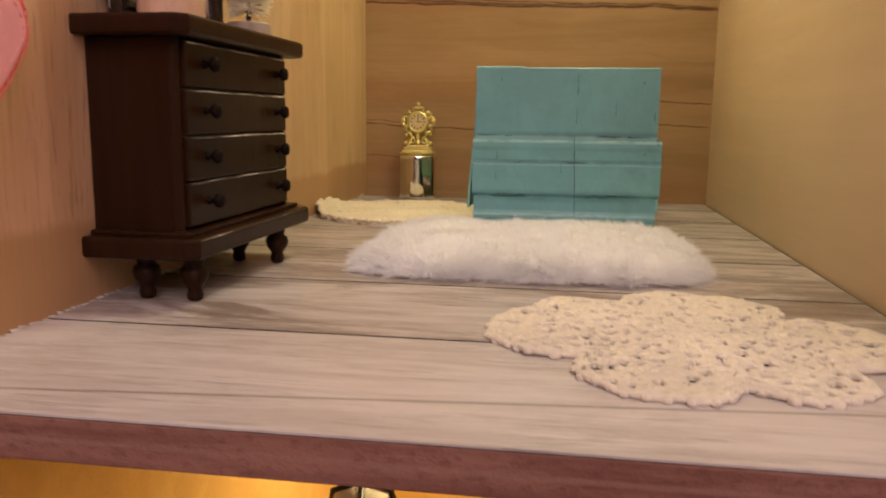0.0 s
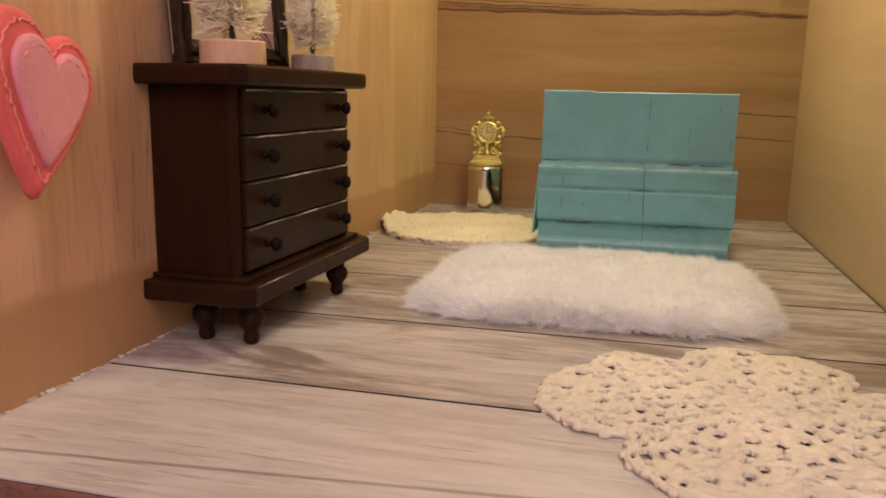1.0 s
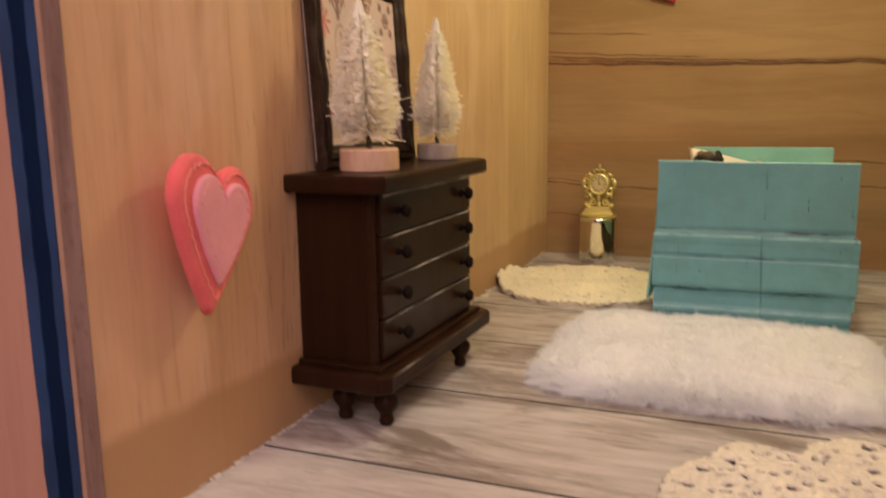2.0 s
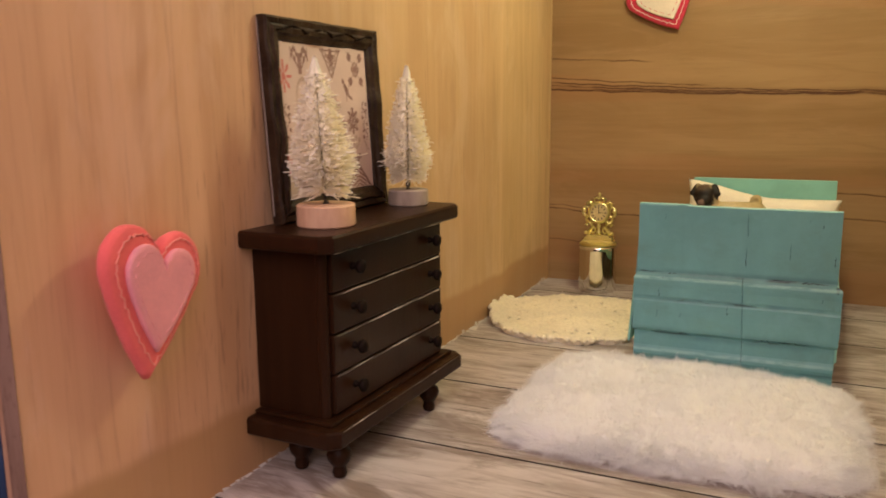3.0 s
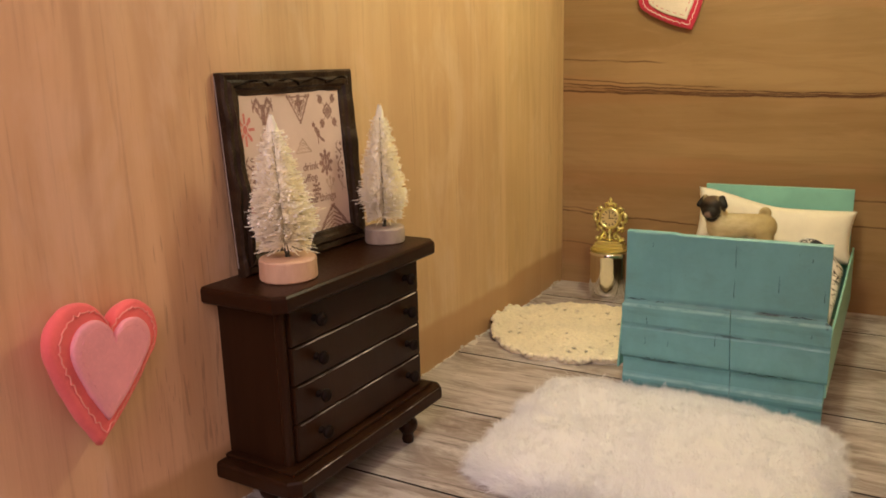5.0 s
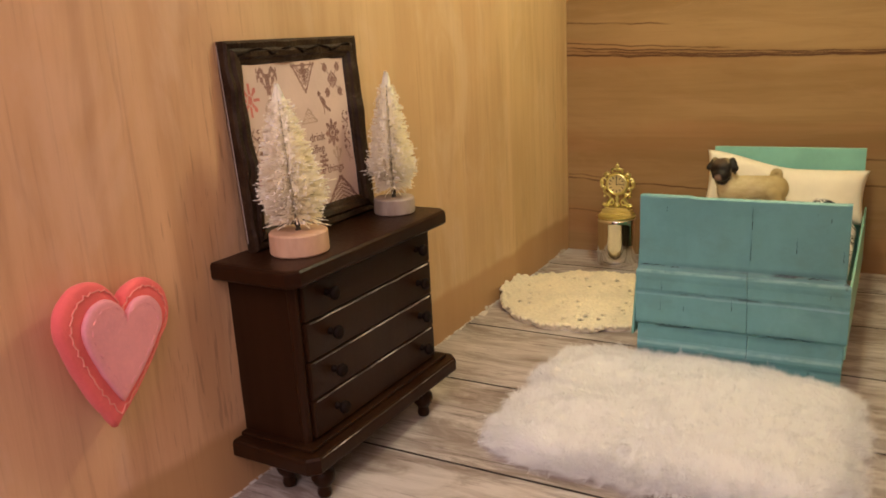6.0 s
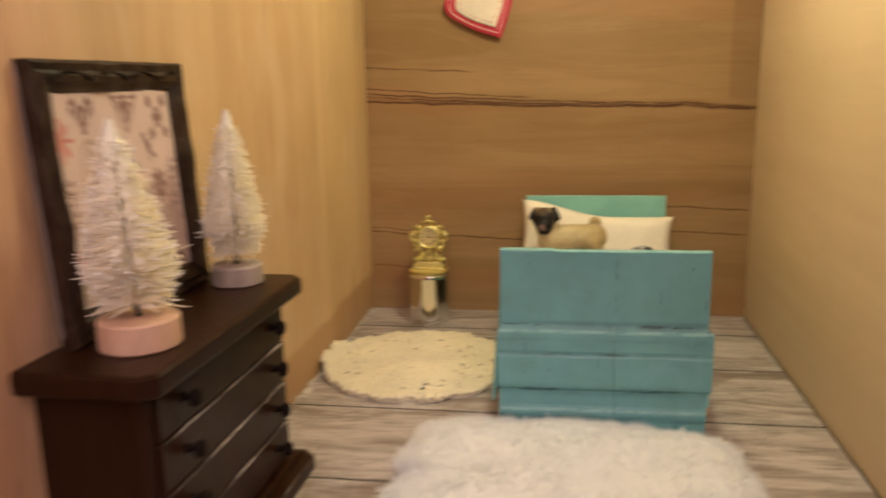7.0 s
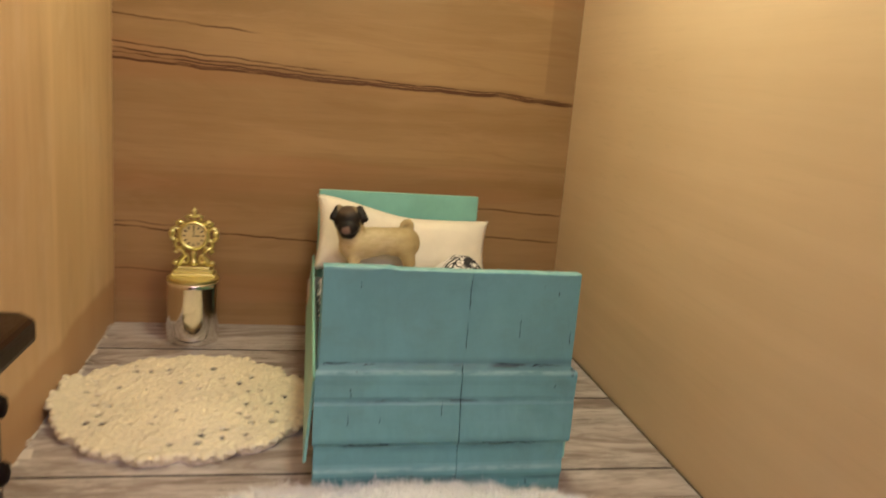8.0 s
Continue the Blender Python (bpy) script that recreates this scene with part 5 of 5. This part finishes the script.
# ---- crochet doilies ----
def crochet(radius, notches, scallop, scallop_depth, seed, lift, bands, rise=0.17, thick=0.09, bead=1.0):
    """A worked cotton round: puffed stitches in rounds, pierced by rows of small eyelets, with cords and picots of yarn."""
    rnd = random.Random(seed)
    bm = bmesh.new()
    stitch = 0.21

    def grow(r, a):
        edge = max(0.0, (r / radius - 0.45) / 0.55)
        cut = sum(depth * math.exp(-(abs((math.degrees(a) - at + 180) % 360 - 180) / wide) ** 1.3) for at, depth, wide in notches)
        return 1 - edge * cut + scallop_depth * edge ** 3 * abs(math.sin(scallop * a / 2)) + 0.025 * noise.noise((math.cos(a) * 2, math.sin(a) * 2, seed + r * 0.2))

    def spot(r, a, z=0.0):
        k = grow(r, a)
        x, y = r * k * math.cos(a), r * k * math.sin(a)
        return Vector((x, y, lift(x, y) + z + 0.045 * noise.noise((x * 0.9, y * 0.9, 4))))

    # eyelets: radius, angle, half length outward, half length round
    holes = []
    for r, count, size, keep in bands:
        turn = rnd.uniform(0, 6.28)
        for k in range(count):
            if rnd.random() < keep:
                holes.append((r + rnd.uniform(-0.1, 0.1), turn + 2 * math.pi * (k + rnd.uniform(-0.25, 0.25)) / count, 1.0 * size * rnd.uniform(0.8, 1.15), 0.95 * size * rnd.uniform(0.75, 1.05)))
    nr, na = int(radius / 0.062), int(2 * math.pi * radius / 0.085)
    grid = []
    for j in range(nr + 1):
        r = 0.05 + (radius - 0.05) * j / nr
        row = []
        for i in range(na):
            a = 2 * math.pi * i / na
            count = max(6, round(2 * math.pi * r / stitch / 6) * 6)
            puff = abs(math.sin(r / (stitch * 1.9) * math.pi)) * (0.55 + 0.45 * abs(math.sin(count * a / 2 + 0.8 * noise.noise((r * 2, a * 3, 1)))))
            lump = noise.noise((r * 3.2 * math.cos(a), r * 3.2 * math.sin(a), 2)) + 0.8 * noise.noise((r * 7.5 * math.cos(a), r * 7.5 * math.sin(a), 6))
            z = rise + 0.04 * puff + 0.045 * lump
            row.append(bm.verts.new(spot(r, a, z - 0.05 * (j == nr))))
        grid.append(row)
    for j in range(nr):
        r = 0.05 + (radius - 0.05) * (j + 0.5) / nr
        close = [h for h in holes if abs(h[0] - r) < h[2]]
        for i in range(na):
            a = 2 * math.pi * (i + 0.5) / na
            if any(((r - hr) / hl) ** 2 + (((a - ha + math.pi) % (2 * math.pi) - math.pi) * r / hw) ** 2 < 1 for hr, ha, hl, hw in close):
                continue
            bm.faces.new((grid[j][i], grid[j + 1][i], grid[j + 1][(i + 1) % na], grid[j][(i + 1) % na]))
    # thickness: every open rim drops to the floor side
    rims = [e for e in bm.edges if e.is_boundary]
    made = bmesh.ops.extrude_edge_only(bm, edges=rims)["geom"]
    for v in made:
        if isinstance(v, bmesh.types.BMVert):
            v.co.z = max(0.004, v.co.z - (thick if math.hypot(v.co.x, v.co.y) > 0.85 * radius else 0.1))
    for v in [v for v in bm.verts if not v.link_faces]:
        bm.verts.remove(v)
    # the corded picot rim
    lace, bm = bm, bmesh.new()
    steps = int(radius * 16)
    tube([spot(radius, 2 * math.pi * k / steps, rise - 0.09 + 0.03 * (k % 2)) for k in range(steps)], 0.085, 5, True, bm)
    picots = int(radius * 15)
    for k in range(picots):
        a = 2 * math.pi * k / picots
        at = spot(radius + rnd.uniform(-0.05, 0.06), a + rnd.uniform(-0.015, 0.015), rise - rnd.uniform(0.07, 0.12))
        size = rnd.uniform(0.10, 0.16) * bead
        bmesh.ops.create_icosphere(bm, subdivisions=2, radius=1, matrix=Matrix.Translation(at) @ Matrix.Rotation(a, 4, "Z") @ Matrix.Diagonal((size * 1.15, size * rnd.uniform(0.8, 1.2), size * 0.8, 1)))
    return lace, bm


def doily(at, made, mat, label):
    ob = thing("crochet_doily", at, 0, label, "doily")
    part("lace_round", made[0], mat, ob, smooth=True)
    part("picot_edge", made[1], mat, ob, smooth=True)
    return ob


front_bands = ((0.6, 7, 0.12, 0.9), (1.05, 12, 0.14, 0.8), (1.5, 17, 0.15, 0.8), (1.95, 20, 0.18, 0.9), (2.35, 32, 0.13, 0.75), (2.75, 28, 0.18, 0.85), (3.1, 42, 0.13, 0.75), (3.45, 36, 0.17, 0.7), (3.8, 50, 0.13, 0.7), (4.1, 46, 0.14, 0.6), (4.4, 26, 0.21, 0.6), (4.7, 60, 0.10, 0.5))
front_notches = ((36, 0.36, 12), (78, 0.07, 8), (114, 0.32, 11), (150, 0.13, 10), (220, 0.33, 13), (279, 0.22, 9), (325, 0.24, 10))
doily((5.15, 21.7, 0.0), crochet(4.95, front_notches, 18, 0.035, 4, lambda x, y: 0.02 + 0.10 * max(0, noise.noise((x * 0.4, y * 0.4, 7))), front_bands, 0.12),
       YARN_FRONT, "ecru openwork crochet doily lying flat on the planks")
back_bands = ((1.1, 8, 0.13, 0.4), (1.8, 12, 0.13, 0.4), (2.4, 14, 0.16, 0.45), (2.9, 20, 0.14, 0.5), (3.35, 22, 0.17, 0.6), (3.85, 26, 0.16, 0.65), (4.3, 22, 0.13, 0.35))
back_notches = [(24 * k + 10, 0.075 + 0.02 * math.sin(k * 2.3), 4.5) for k in range(15)]
doily((-6.88, 45.1, 0.0), crochet(4.8, back_notches, 30, 0.012, 9, lambda x, y: 0.08 + 0.45 * max(0.0, (-x - 3.6) / 1.2) ** 1.5, back_bands, 0.26, 0.40, 1.5),
       YARN_BACK, "round cream crochet doily beside the bed")


# ---- plush rug ----
def rug():
    rug_ob = thing("plush_rug", (0.3, 32.6, 0), 0, "thick white plush rug with shaggy pile before the bed", "rug")

    def reach(a):
        """The uneven outline, as a distance from the middle at an angle."""
        c, s = math.cos(a), math.sin(a)
        r = 1.0 / (abs(c / (5.8 if c < 0 else 6.58)) ** 5 + abs(s / (5.2 if s > 0 else 4.85)) ** 5) ** 0.2
        r *= 1 + 0.04 * noise.noise((c * 2.2, s * 2.2, 3)) + 0.03 * noise.noise((c * 9, s * 9, 3))
        r *= 1 - 0.24 * math.exp(-(((a % (2 * math.pi)) - math.pi * 0.975) / 0.085) ** 2) + 0.02 * noise.noise((c * 24, s * 24, 5))
        return r

    n = 120
    outline = [(reach(2 * math.pi * k / n) * math.cos(2 * math.pi * k / n), reach(2 * math.pi * k / n) * math.sin(2 * math.pi * k / n)) for k in range(n)]
    part("backing", prism([(x * 0.985, y * 0.985) for x, y in outline], 0.0, 0.10), BACKING, rug_ob, "thin woven backing")
    rnd = np.random.RandomState(11)

    def swell(x, y, k):
        """Height of the pile's body at a share k of the way to the rim."""
        return (0.80 + 0.30 * noise.noise((x * 0.38, y * 0.5, 1)) + 0.15 * noise.noise((x * 1.1, y * 1.1, 6))) * max(0.0, 1 - k ** 9) ** 0.40

    v, f = [], []
    rings, turns = 44, 240
    for j in range(rings + 1):
        k = (j / rings) ** 0.75
        for i in range(turns):
            a = 2 * math.pi * i / turns
            r = reach(a) * k * 0.985
            x, y = r * math.cos(a), r * math.sin(a)
            v.append((x, y, 0.10 + 0.98 * swell(x, y, k) + 0.05 * noise.noise((x * 2.6, y * 2.6, 8))))
    for j in range(rings):
        for i in range(turns):
            p, q = j * turns + i, j * turns + (i + 1) % turns
            f.append((p, q, q + turns, p + turns))
    part("pile_body", raw_mesh("pile_body", v, f, FUR, True), None, rug_ob)
    # tufts: each gathers a score of fine hairs that lean together
    v = []
    for _ in range(8000):
        a = rnd.rand() * 2 * math.pi
        k = math.sqrt(rnd.rand()) if rnd.rand() < 0.62 else 1 - 0.14 * rnd.rand() ** 2
        r = reach(a) * k
        x, y = r * math.cos(a), r * math.sin(a)
        h = swell(x, y, min(1, k))
        out = np.array([math.cos(a), math.sin(a), 0.0])
        tip = max(0.0, (k - 0.80) / 0.2)
        comb = np.array([1.1 * noise.noise((x * 0.6, y * 0.6, 20)), 1.1 * noise.noise((x * 0.6, y * 0.6, 30)), 0.0])
        lean = np.array([0, 0, 1.0]) * (1 - 0.8 * tip) + out * tip * 0.7 + comb + rnd.randn(3) * 0.22
        lean /= np.linalg.norm(lean)
        base = np.array([x, y, 0.08 + max(0.0, 0.98 * h - 0.14) * (1 if rnd.rand() < 0.7 or tip < 0.3 else rnd.rand())])
        long = rnd.uniform(0.30, 0.50) * (1 + 0.3 * tip * max(0.0, 1 + 2 * noise.noise((x * 1.6, y * 1.6, 40))))
        gather = base + lean * long * 1.25
        m = 14
        root = base + rnd.randn(m, 3) * np.array([0.13, 0.13, 0.02])
        d = (gather + rnd.randn(m, 3) * 0.09) - root
        d *= (long * rnd.uniform(0.7, 1.1, (m, 1))) / np.linalg.norm(d, axis=1, keepdims=True)
        end = root + d + comb * 0.10 - np.array([0, 0, 0.10 * tip])
        mid = root + d * 0.55 + np.array([0, 0, 0.03])
        end[:, 2], mid[:, 2] = np.maximum(end[:, 2], 0.015), np.maximum(mid[:, 2], 0.02)
        side = np.cross(d, rnd.randn(m, 3))
        side *= rnd.uniform(0.004, 0.008, (m, 1)) / (np.linalg.norm(side, axis=1, keepdims=True) + 1e-9)
        v.append(np.stack([root - side, root + side, mid + side * 0.85, mid - side * 0.85, end], axis=1))
    v = np.concatenate(v).reshape(-1, 3)
    faces = []
    for q in range(0, len(v), 5):
        faces += [(q, q + 1, q + 2, q + 3), (q + 3, q + 2, q + 4)]
    tagged(part("shag", raw_mesh("shag", v, faces, FUR), None, rug_ob, "soft white shaggy pile"), kind="stuff")
    return rug_ob


rug()

# ---- a pendant lamp of the storey below ----
pendant = thing("pendant_lamp", (-5.5, 30.0, -10.5), 0, "cream pendant lamp with dark straps in the storey below", "lamp")
part("shade", lathe([(0.35, -1.6), (1.0, -1.35), (1.22, -0.6), (1.24, 0.6), (1.05, 1.35), (0.35, 1.6)], 32), PILLOW, pendant, "cream rounded shade", smooth=True)
for turn in range(4):
    a = math.pi / 2 * turn + 0.2
    part("strap", tube([((r + 0.07) * math.cos(a), (r + 0.07) * math.sin(a), z) for r, z in ((0.3, -1.66), (1.0, -1.4), (1.25, -0.6), (1.27, 0.6), (1.08, 1.4), (0.3, 1.66))], 0.13, 8), INK, pendant, "black strap")
part("cord", tube([(0, 0, 1.6), (0, 0, 9.59)], 0.06, 8), INK, pendant, "black cord")
